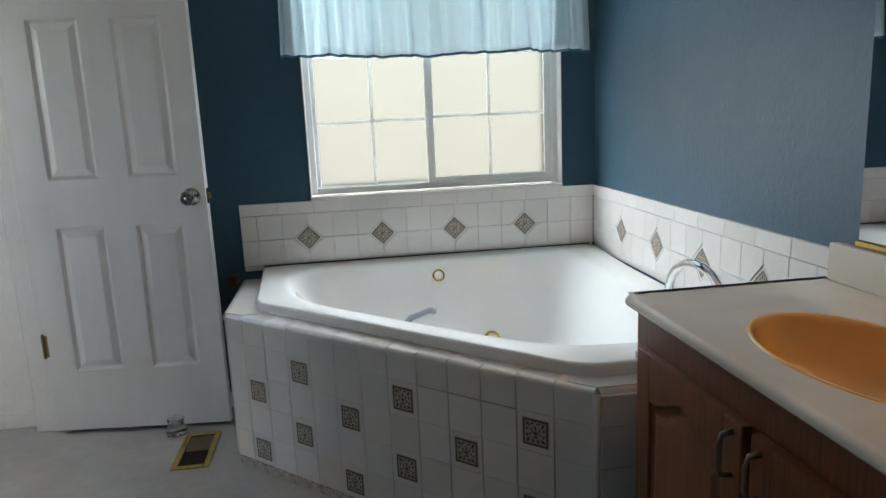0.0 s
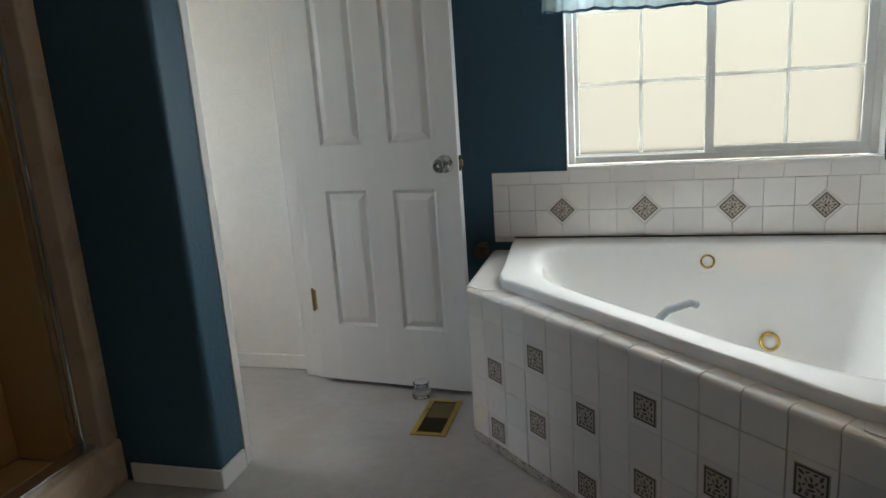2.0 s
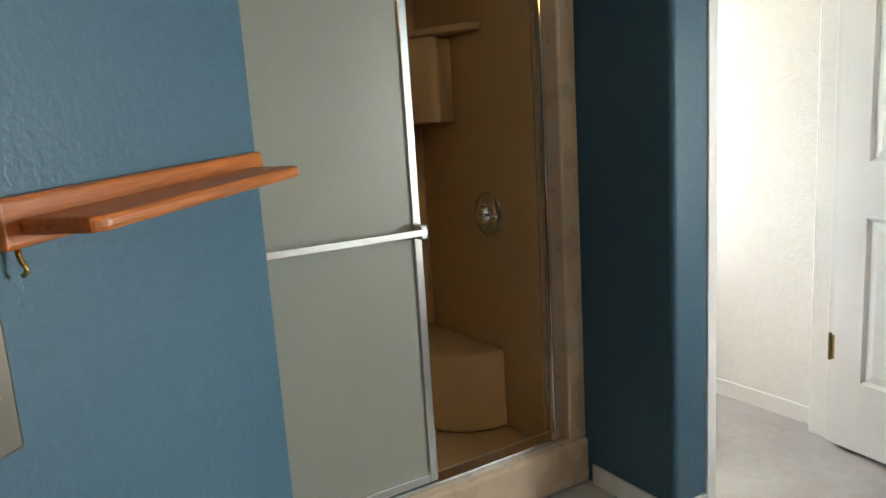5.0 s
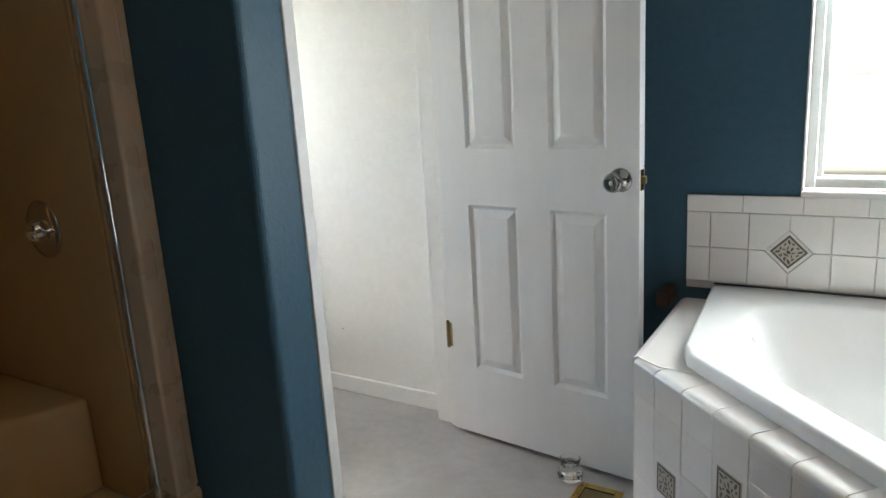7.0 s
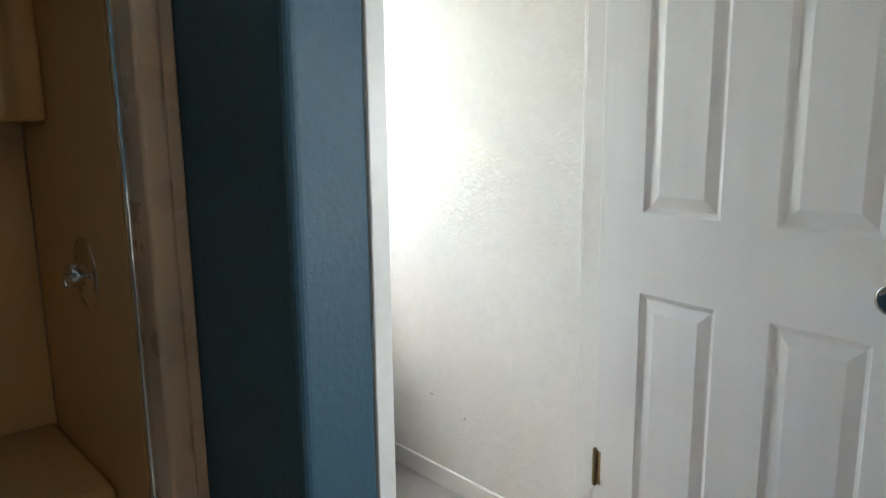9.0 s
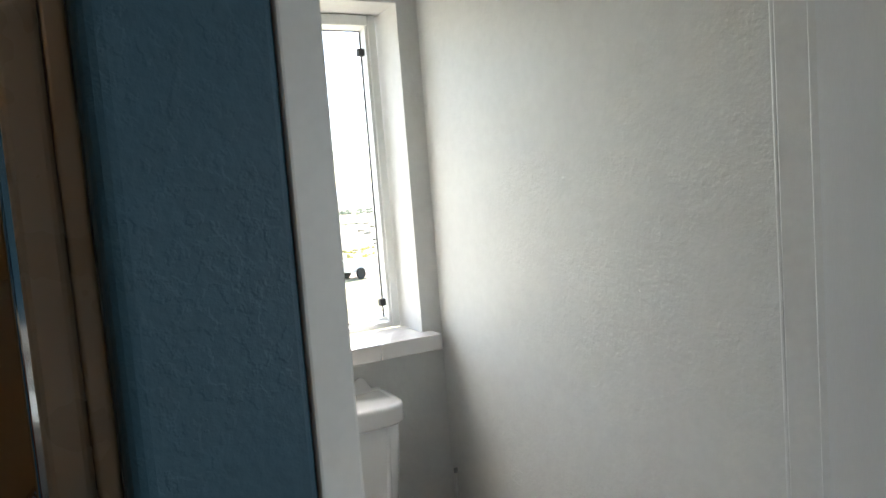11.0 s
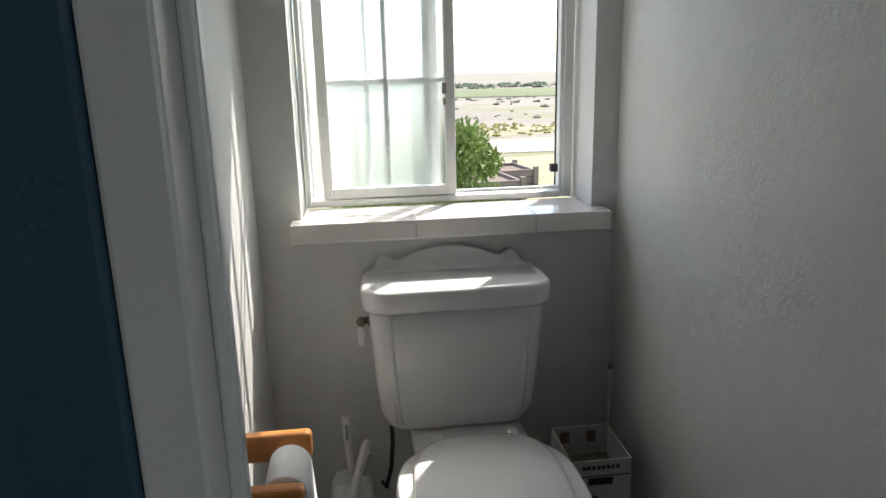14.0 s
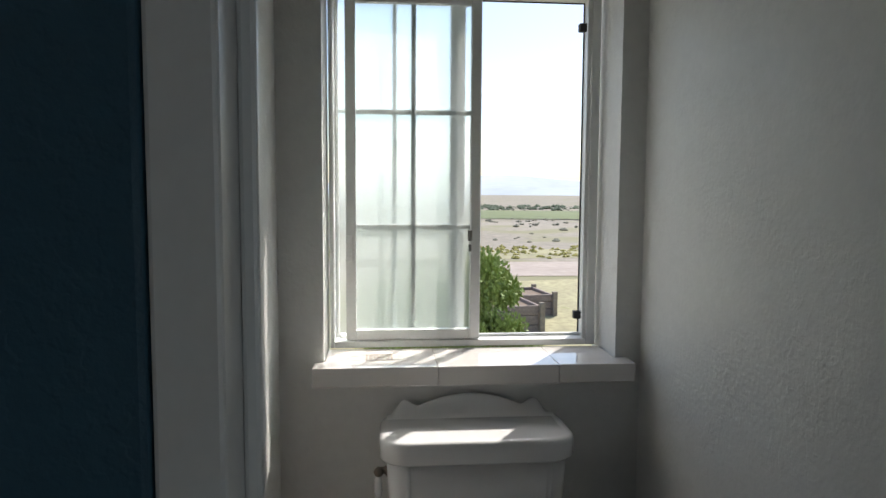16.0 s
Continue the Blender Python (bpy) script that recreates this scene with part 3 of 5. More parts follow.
apron_angle = math.atan2(ALONG.y, ALONG.x)
APRON = Matrix.Translation(A) @ Matrix.Rotation(apron_angle, 4, "Z")
COLS = [0.0, 0.086] + [0.086 + (LONG - 0.086) / 12 * k for k in range(1, 13)]
ROWS = [0.035, 0.142, 0.249, 0.356, 0.463]
meshes = {}
for ci, (u0, u1) in enumerate(zip(COLS, COLS[1:])):
    for ri, (z0, z1) in enumerate(zip(ROWS, ROWS[1:] + [DECK - 0.012])):
        panel = 8 <= ci <= 10 and ri < 4
        gap = 0.0005 if not (panel and ri == 3) else 0.003
        key = (round(u1 - u0, 3), ri == 4, panel and ri == 3)
        if key not in meshes:
            meshes[key] = slab_mesh("tile", u1 - u0 - 0.0026, z1 - z0 - gap, 0.010, TILE, 0.0005)
        lean = (0.0006 * math.sin(ci * 2.1 + ri), )
        t = put("tile", meshes[key], APRON @ Matrix.Translation((u0 + 0.0013, lean[0], z0)), surround)
        rows_here = (0, 2) if ci % 4 == 1 else (1, 3)
        if ci % 2 == 1 and ci < 12 and ri in rows_here:
            d = put("decor", DECOR_SQUARE, Matrix.Translation(((u1 - u0) / 2 - 0.037, -0.0100, (z1 - z0) / 2 - 0.037)), t)
            i = new("ink", INK_SQUARE)
            i.parent = t
            i.matrix_basis = Matrix.Translation(((u1 - u0) / 2, -0.0115, (z1 - z0) / 2))
# speckled band at the foot of the apron
BAND = surface("speckled_border_tile", (0.42, 0.38, 0.33), 0.3, grain=(160, 0.3), blotch=(30, 0.2), spots=(120, 0.55, (0.10, 0.08, 0.07)))
for k in range(10):
    u0, u1 = LONG * k / 10, LONG * (k + 1) / 10
    put("border_tile", slab_mesh("border_tile", u1 - u0 - 0.002, 0.0315, 0.009, BAND), APRON @ Matrix.Translation((u0 + 0.001, 0, 0.002)), surround)
# rounded cap tiles along the edge of the deck
def cap_mesh(w, depth, drop):
    """A bullnose cap: the level part runs back, the nose falls over the edge."""
    bm = bmesh.new()
    prof = [(depth, -0.008), (depth, 0.0)] + [(0.014 - 0.0 - 0.020 * math.sin(a), -0.014 + 0.014 * math.cos(a)) for a in [radians(9 * k) for k in range(11)]] + [(-0.006, -drop), (0.004, -drop)]
    rings = [[bm.verts.new((x, y, z)) for y, z in prof] for x in (0.0, w)]
    n = len(prof)
    for k in range(n):
        bm.faces.new((rings[0][k], rings[0][(k + 1) % n], rings[1][(k + 1) % n], rings[1][k]))
    bm.faces.new(rings[0])
    bm.faces.new(rings[1][::-1])
    bmesh.ops.recalc_face_normals(bm, faces=bm.faces[:])
    me = mesh_of("cap_tile", bm, TILE)
    return me


for u0, u1 in zip(COLS, COLS[1:]):
    put("cap_tile", cap_mesh(u1 - u0 - 0.003, 0.105, 0.024), APRON @ Matrix.Translation((u0 + 0.0015, -0.006, DECK)), surround)
SIDE = Matrix.Translation((-1.512, -0.004, 0)) @ Matrix.Rotation(radians(-90), 4, "Z")
for k in range(4):
    put("cap_tile", cap_mesh(0.122, 0.11, 0.024), SIDE @ Matrix.Translation((0.002 + 0.1235 * k, -0.004, DECK)), surround)
    for ri, (z0, z1) in enumerate(zip(ROWS, ROWS[1:] + [DECK - 0.012])):
        put("tile", slab_mesh("tile", 0.121, z1 - z0 - 0.002, 0.010, TILE), SIDE @ Matrix.Translation((0.002 + 0.1235 * k, 0.004, z0)), surround)
FRONT = Matrix.Translation((B.x + 0.004, B.y - 0.004, 0))
for k in range(2):
    put("cap_tile", cap_mesh(0.104, 0.105, 0.024), FRONT @ Matrix.Translation((0.002 + 0.107 * k, 0, DECK)), surround)
    for ri, (z0, z1) in enumerate(zip(ROWS, ROWS[1:] + [DECK - 0.012])):
        put("tile", slab_mesh("tile", 0.104, z1 - z0 - 0.002, 0.010, TILE), FRONT @ Matrix.Translation((0.002 + 0.107 * k, -0.002, z0)), surround)
put("corner_tile", mesh_of("corner_tile", lathe_bm([(0.0095, 0.0), (0.0095, DECK - 0.013)], 20, Matrix.Translation((-0.5235, -1.4375, 0))), TILE, True), Matrix.Identity(4), surround)
fill = [(-1.502, -0.004), (-1.502, A.y - 0.004)] + [tuple((A + ALONG * u + IN * w).xy) for u, w in ((0.075, 0.010), (0.155, 0.085), (0.24, 0.20))] + [(-1.38, -0.004)]
corner = [tuple((B - ALONG * 0.075 + IN * 0.004).xy), (B.x + 0.004, B.y + 0.002), (-0.394, B.y + 0.002), (-0.394, -1.33), tuple((B - ALONG * 0.12 + IN * 0.11).xy)]
part("deck_tile", prism_bm(corner, DECK - 0.012, DECK + 0.0022, 0.001), TILE, surround)
part("deck_tile", prism_bm(fill, DECK - 0.012, DECK + 0.0022, 0.001), TILE, surround)
put("end_tile", mesh_of("end_tile", boxes_bm([(-0.393, -0.385, -1.50, -1.352, DECK + 0.001, DECK + 0.055)], 0.003), TILE), Matrix.Identity(4), surround)

# tiles on the two walls over the tub
def splash(name, origin, turn, width, first_joint, pitch, joints_with_diamond, label, flip):
    """Two rows of square tiles with a cap row; diamonds sit on every third joint."""
    M = Matrix.Translation(origin) @ Matrix.Rotation(turn, 4, "Z")
    base = tagged(new(name, mesh_of(name, boxes_bm([(0.001, width - 0.001, -0.004, 0.006, 0.590, 0.864)]), GROUT)), label, "wall tiles", kind="structure")
    base.matrix_basis = M
    z0, zm, z1, zc = 0.612, 0.7155, 0.819, 0.868
    js = sorted({0.0, width} | {first_joint + pitch * k for k in range(-20, 40) if 0.012 < first_joint + pitch * k < width - 0.012})
    cache = {}
    for a, b in zip(js, js[1:]):
        for zr, lo, hi in ((0, z0, zm), (1, zm, z1)):
            cut = []
            for d in joints_with_diamond:
                if abs(a - d) < 0.01:
                    cut.append("tl" if zr == 0 else "bl")
                if abs(b - d) < 0.01:
                    cut.append("tr" if zr == 0 else "br")
            key = (round(b - a, 3), zr, tuple(cut))
            if key not in cache:
                cache[key] = slab_mesh("tile", b - a - 0.0016, hi - lo - 0.0016, 0.0095, TILE, 0.0010, cut)
            put("tile", cache[key], Matrix.Translation((a + 0.0008, 0, lo + 0.0008)), base)
    n = max(1, round(width / 0.152))
    cap = None
    for k in range(n):
        if cap is None:
            bm = boxes_bm([(0, width / n - 0.0006, -0.0115, 0.002, z1 + 0.001, zc)], 0.0016)
            cap = mesh_of("cap_tile", bm, TILE)
        put("cap_tile", cap, Matrix.Translation((width / n * k + 0.0003, 0, 0)), base)
    for d in joints_with_diamond:
        R = Matrix.Translation((d, 0, zm)) @ Matrix.Rotation(radians(45), 4, "Y")
        rim = put("diamond_border", slab_mesh("diamond_border", 0.082, 0.082, 0.0085, TILE, 0.001), R @ Matrix.Translation((-0.041, 0, -0.041)), base)
        put("decor", DECOR_DIAMOND, R @ Matrix.Translation((-0.0345, 0, -0.0345)), base)
        put("ink", INK_DIAMOND, R @ Matrix.Translation((0, -0.0098, 0)), base)
    return base


WIDE = 1.506
splash("wall_tiles_1", (-WIDE, 0.009, 0), 0.0, WIDE - 0.001, WIDE - 1.235, 0.1027, [WIDE - 1.235, WIDE - 0.9269, WIDE - 0.6188, WIDE - 0.3107], "glazed white wall tiles with brown diamond insets", False)
splash("wall_tiles_2", (0.009, -0.003, 0), radians(-90), 1.52, 0.312, 0.1048, [0.312, 0.6264, 0.9408, 1.2552], "glazed white wall tiles with brown diamond insets", True)

# ---- bathtub ----
def soft_ring(outline, insets, p, centre, z, n=96):
    """A ring round a plan outline, drawn in by an inset a side and with corners rounded by p."""
    c = Vector(centre)
    pts = []
    m = len(outline)
    for k in range(n):
        a = 2 * math.pi * k / n
        way = Vector((math.cos(a), math.sin(a)))
        total = 0.0
        for i in range(m):
            e0, e1 = Vector(outline[i]), Vector(outline[(i + 1) % m])
            d = (e1 - e0).normalized()
            out = Vector((d.y, -d.x))
            if out.dot(e0 - c) < 0:
                out = -out
            dist = max(0.05, out.dot(e0 - c) - insets[i])
            f = out.dot(way) / dist
            if f > 0:
                total += f ** p
        r = total ** (-1 / p)
        pts.append((c.x + r * way.x, c.y + r * way.y, z))
    return pts


tub = thing("bathtub", "glossy white corner whirlpool bathtub sunk in a tiled deck", "bathtub")
RIM = 0.590
rim_plan = [(-1.430, -0.003), (-1.405, -0.506), (-0.524, -1.372), (-0.412, -1.376), (-0.004, -1.376), (-0.004, -0.003)]
MID = (-0.56, -0.52)
ins = lambda d, e: [d * 1.15 + e, d * 0.85 + e, d, d, d * 1.3 + e, d * 1.1 + e]
rings = [soft_ring(rim_plan, [0] * 6, 90, MID, DECK + 0.001), soft_ring(rim_plan, [0] * 6, 90, MID, RIM - 0.008), soft_ring(rim_plan, [0.003] * 6, 80, MID, RIM - 0.002), soft_ring(rim_plan, [0.009] * 6, 70, MID, RIM)]
for d, p, z in ((0.075, 14, RIM + 0.001), (0.088, 11, RIM - 0.001), (0.096, 10, RIM - 0.008), (0.104, 9, RIM - 0.025), (0.125, 9, 0.49), (0.150, 8, 0.38), (0.180, 8, 0.26), (0.215, 7, 0.19), (0.27, 6, 0.158), (0.36, 5, 0.150), (0.44, 5, 0.148)):
    rings.append(soft_ring(rim_plan, ins(d, 0.02 if z < 0.55 else 0.0), p, MID, z))
rings = [[(x, y, z + (0.018 * max(0, 1 + y / 0.5) ** 1.5 if z > 0.54 else 0)) for x, y, z in r] for r in rings]
shell = part("shell", loft_bm(rings, False, True), ACRYLIC, tub, "", True)


part("caulk_line", boxes_bm([(-1.425, -0.02, -0.0065, -0.0015, RIM + 0.0165, RIM + 0.0215)], 0.001), surface("aged_caulk", (0.07, 0.065, 0.06), 0.8, grain=(60, 0.5), blotch=(14, 0.5)), tub, "dark aged caulk along the wall")


def jet(at, way, r=0.024):
    m = Matrix.Translation(at) @ Vector(way).to_track_quat("Z", "Y").to_matrix().to_4x4()
    j = part("jet", lathe_bm([(r, -0.004), (r, 0.004), (r * 0.92, 0.008), (r * 0.72, 0.008), (r * 0.68, 0.003)], 24, m, False), BRASS, tub, "brass ringed whirlpool jet", True)
    part("nozzle", lathe_bm([(r * 0.66, 0.0), (r * 0.5, 0.008), (r * 0.2, 0.010), (0.002, 0.010)], 20, m), ACRYLIC, j, "", True)


jet((-0.716, -0.139, 0.545), (0, -1, 0.35), 0.026)
part("jet_plate", moved(boxes_bm([(-0.03, 0.03, -0.008, 0.0, -0.03, 0.03)], 0.004), Matrix.Translation((-0.716, -0.137, 0.538)) @ Matrix.Rotation(radians(-16), 4, "X")), ACRYLIC, tub)
jet((-0.52, -0.235, 0.285), (0, -1, 0.3), 0.034)
part("grab_handle", tube_bm([(-0.900, -0.556, 0.470), (-0.872, -0.534, 0.494), (-0.800, -0.478, 0.502), (-0.780, -0.462, 0.490)], 0.0125), surface("blue_grey_plastic", (0.27, 0.30, 0.32), 0.35), tub, "grey grab handle", True)
spout = thing("tub_spout", "chrome arched tub spout standing on the tub rim", "faucet")
arc = [(-0.10, -1.255, RIM), (-0.10, -1.255, RIM + 0.08)] + [(-0.10 - 0.04 * k / 10, -1.135 - 0.12 * math.cos(math.pi * k / 10), RIM + 0.085 + 0.085 * math.sin(math.pi * k / 10)) for k in range(11)] + [(-0.141, -1.012, RIM + 0.055)]
part("neck", tube_bm(arc, 0.013, 14), CHROME, spout, "", True)
part("base_ring", lathe_bm([(0.027, 0), (0.027, 0.006), (0.018, 0.016), (0.015, 0.02)], 24, Matrix.Translation((-0.10, -1.255, RIM))), CHROME, spout, "", True)
for y in (-1.31, -1.20):
    h = part("tap_handle", lathe_bm([(0.024, 0), (0.024, 0.006), (0.013, 0.014), (0.013, 0.03), (0.02, 0.036), (0.02, 0.05), (0.012, 0.056)], 20, Matrix.Translation((-0.05, y, RIM))), CHROME, spout, "", True)

# ---- floor register and glass ----
reg = thing("floor_register", "brass floor register with two openings, sunk in the vinyl", "floor vent")
R0, R1, Q0, Q1 = -1.755, -1.620, -0.522, -0.235
part("frame", boxes_bm([(R0, R0 + 0.022, Q0, Q1, 0.0005, 0.006), (R1 - 0.022, R1, Q0, Q1, 0.0005, 0.006), (R0 + 0.022, R1 - 0.022, Q0, Q0 + 0.022, 0.0005, 0.006), (R0 + 0.022, R1 - 0.022, Q1 - 0.022, Q1, 0.0005, 0.006)], 0.0018), BRASS, reg)
part("duct", boxes_bm([(R0 + 0.02, R1 - 0.02, Q0 + 0.02, Q1 - 0.02, 0.0004, 0.0012)]), DARK, reg)
part("damper", boxes_bm([(R0 + 0.024, R1 - 0.024, -0.385, -0.262, 0.0016, 0.0035)], 0.0005), DULL_BRASS, reg)
for k in range(7):
    y = Q0 + 0.03 + 0.0155 * k
    part("slat", boxes_bm([(R0 + 0.022, R1 - 0.022, y, y + 0.003, 0.0014, 0.0042)]), surface("register_slat", (0.08, 0.05, 0.02), 0.4, 0.8) if k == 0 else bpy.data.materials["register_slat"], reg)
cup = thing("glass_votive", "clear cut glass candle cup standing on the floor", "glass cup")
bm = lathe_bm([(0.031, 0.0), (0.038, 0.005), (0.041, 0.020), (0.037, 0.034), (0.029, 0.046), (0.029, 0.056), (0.033, 0.070), (0.030, 0.072), (0.025, 0.058), (0.022, 0.050), (0.004, 0.047)], 14, Matrix.Translation((-1.792, -0.226, 0.001)))
part("cup", bm, CLEAR, cup)

# ---- vanity ----
DARK_NICKEL = surface("dark_nickel", (0.20, 0.17, 0.14), 0.3, 1.0, grain=(60, 0.08))
OAK_SHELF = surface("oiled_oak", (0.36, 0.105, 0.022), 0.38, grain=(24, 0.3), blotch=(3, 0.15), bump=(40, 0.1), stretch=(8, 0.6, 8))
VY0, VY1, VX = -3.72, -1.521, -0.462      # south end, north end, front of the cabinet
vanity = thing("vanity_cabinet", "brown stained oak vanity cabinet with arched panel doors", "vanity")
part("body", boxes_bm([(VX + 0.018, XE - 0.001, VY0, VY1, 0.09, 0.62), (VX + 0.07, XE - 0.001, VY0, VY1, 0.0, 0.09), (VX + 0.018, XE - 0.001, VY1 - 0.018, VY1, 0.62, 0.777), (VX + 0.018, XE - 0.001, VY0, VY0 + 0.018, 0.62, 0.777)], 0.002), OAK, vanity)
part("face_frame", boxes_bm([(VX, VX + 0.018, VY0, VY1, 0.70, 0.777), (VX, VX + 0.018, VY0, VY1, 0.09, 0.13), (VX, VX + 0.018, VY1 - 0.045, VY1, 0.13, 0.70), (VX, VX + 0.018, VY0, VY0 + 0.045, 0.13, 0.70), (VX, VX + 0.018, -1.990, -1.950, 0.13, 0.70), (VX, VX + 0.018, -2.72, -2.68, 0.13, 0.70)], 0.002), OAK, vanity)


def arched_door(y0, y1, z0, z1, handle_at):
    """A cabinet door with a raised panel under a cathedral arch; it looks to -x."""
    x = VX - 0.020
    d = part("door", boxes_bm([(x + 0.006, x + 0.019, y0, y1, z0, z1)], 0.002), OAK, vanity)
    fw, w = 0.055, y1 - y0
    n = 15

    def arch(inset, rise, k):
        u = k / (n - 1)
        y = y0 + fw + inset + (w - 2 * fw - 2 * inset) * u
        return y, z1 - fw - inset - rise * (1 - math.exp(-((u - 0.5) / 0.26) ** 2) * 1.0) * 0.9

    bm = boxes_bm([(x, x + 0.010, y0, y0 + fw, z0, z1), (x, x + 0.010, y1 - fw, y1, z0, z1), (x, x + 0.010, y0 + fw, y1 - fw, z0, z0 + fw)], 0.003)
    low = [arch(0, 0.05, k) for k in range(n)]
    front = [[bm.verts.new((x + dx, y, z)) for y, z in low] + [bm.verts.new((x + dx, y, z1)) for y, z in low[::-1]] for dx in (0.0, 0.010)]
    m = len(front[0])
    bm.faces.new(front[0])
    for k in range(m):
        bm.faces.new((front[0][k], front[0][(k + 1) % m], front[1][(k + 1) % m], front[1][k]))
    bmesh.ops.recalc_face_normals(bm, faces=bm.faces[:])
    part("door_frame", bm, OAK, d)
    rings = []
    for inset, dx in ((0.004, 0.009), (0.010, 0.0085), (0.032, 0.002), (0.036, 0.0015)):
        top = [arch(inset, 0.05, k) for k in range(n)]
        ring = [(x + dx, y, z) for y, z in top] + [(x + dx, y1 - fw - inset, z0 + fw + inset), (x + dx, y0 + fw + inset, z0 + fw + inset)]
        rings.append(ring)
    part("raised_panel", loft_bm(rings, False, True), OAK, d)
    hy, hz = handle_at
    part("handle", tube_bm([(x, hy, hz), (x - 0.018, hy, hz + 0.003), (x - 0.024, hy, hz + 0.018), (x - 0.024, hy, hz + 0.058), (x - 0.018, hy, hz + 0.073), (x, hy, hz + 0.076)], [0.006, 0.005, 0.0045, 0.0045, 0.005, 0.006], 10), DARK_NICKEL, d, "chrome bow handle", True)


for y0, y1, side in ((-1.960, -1.572, 0), (-2.345, -1.984, 1), (-2.69, -2.350, 0), (-3.06, -2.71, 1), (-3.42, -3.065, 0)):
    arched_door(y0, y1, 0.115, 0.702, (y0 + 0.026 if side == 0 else y1 - 0.026, 0.606))


def countertop():
    """A cast top with a rolled front edge and an oval basin of its own."""
    top = thing("vanity_countertop", "cream cultured marble countertop with a golden oval basin", "countertop")
    x0, x1, y0, y1, z = -0.487, XE - 0.002, -3.75, -1.512, 0.800
    c, ax, ay, n = (-0.270, -1.962), 0.147, 0.243, 72
    ring_in, ring_out = [], []
    for k in range(n):
        a = 2 * math.pi * k / n
        ca, sa = math.cos(a), math.sin(a)
        ring_in.append((c[0] + ax * ca, c[1] + ay * sa, z))
        t = min(((x1 - c[0]) / ca if ca > 0 else (x0 + 0.012 - c[0]) / ca) if abs(ca) > 1e-6 else 9, (0.47 / abs(sa)) if abs(sa) > 1e-6 else 9)
        ring_out.append((c[0] + t * ca, c[1] + t * sa, z))
    bm = loft_bm([ring_out, ring_in])
    ya, yb = c[1] - 0.47, c[1] + 0.47
    for p, q in ((yb, y1), (y0, ya)):
        bm.faces.new([bm.verts.new(v) for v in ((x0 + 0.012, p, z), (x1, p, z), (x1, q, z), (x0 + 0.012, q, z))])
    bmesh.ops.recalc_face_normals(bm, faces=bm.faces[:])
    for f in bm.faces:
        if f.normal.z < 0:
            f.normal_flip()
    slab = part("slab", bm, CULTURED, top)
    prof = [(0.012, 0.0)] + [(0.012 - 0.012 * math.sin(radians(15 * k)), -0.012 + 0.012 * math.cos(radians(15 * k))) for k in range(1, 7)] + [(0.0, -0.018), (0.003, -0.022), (0.03, -0.022)]
    part("front_edge", loft_bm([[(x0 + a, y, z + b) for a, b in prof] + [(x0 + 0.03, y, z - 0.002)] for y in (y0, y1)], True, True), CULTURED, top)
    part("end_edge", boxes_bm([(x0 + 0.013, x1, y1 - 0.02, y1, z - 0.022, z - 0.0005)], 0.003), CULTURED, top)
    bowl_rings = []
    for s, dz in ((1.0, 0.0), (0.99, 0.0025), (0.965, 0.0025), (0.945, -0.002), (0.935, -0.012), (0.915, -0.035), (0.85, -0.075), (0.72, -0.112), (0.5, -0.132), (0.2, -0.140), (0.09, -0.142)):
        bowl_rings.append([(c[0] + ax * s * math.cos(2 * math.pi * k / n), c[1] + ay * s * math.sin(2 * math.pi * k / n), z + dz) for k in range(n)])
    bowl = part("basin", loft_bm(bowl_rings, False, True), BASIN, top, "golden tan glossy oval basin", True)
    part("drain", lathe_bm([(0.022, 0), (0.022, 0.003), (0.012, 0.004)], 20, Matrix.Translation((c[0], c[1], z - 0.1415))), CHROME, bowl)
    part("backsplash", boxes_bm([(XE - 0.026, XE - 0.0025, y0, y1 - 0.008, z + 0.0005, 0.886)], 0.004), CULTURED, top)
    return top


countertop()
faucet = thing("basin_faucet", "chrome basin faucet behind the oval basin", "faucet")
part("base", boxes_bm([(-0.085, -0.045, -2.07, -1.90, 0.801, 0.825)], 0.008), CHROME, faucet)
part("spout", tube_bm([(-0.065, -1.985, 0.82), (-0.075, -1.985, 0.86), (-0.12, -1.985, 0.875), (-0.165, -1.985, 0.855)], 0.011), CHROME, faucet, "", True)
for y in (-2.05, -1.92):
    part("handle", lathe_bm([(0.018, 0), (0.012, 0.012), (0.02, 0.03), (0.016, 0.042)], 16, Matrix.Translation((-0.065, y, 0.824))), CHROME, faucet, "", True)
mirror = thing("wall_mirror", "wide wall mirror with a gold channel along its foot", "mirror")
part("glass", boxes_bm([(XE - 0.006, XE - 0.001, -3.70, -1.585, 0.902, 1.95)]), MIRROR, mirror)
part("channel", boxes_bm([(XE - 0.012, XE - 0.0005, -3.70, -1.580, 0.888, 0.900)], 0.002), BRASS, mirror)
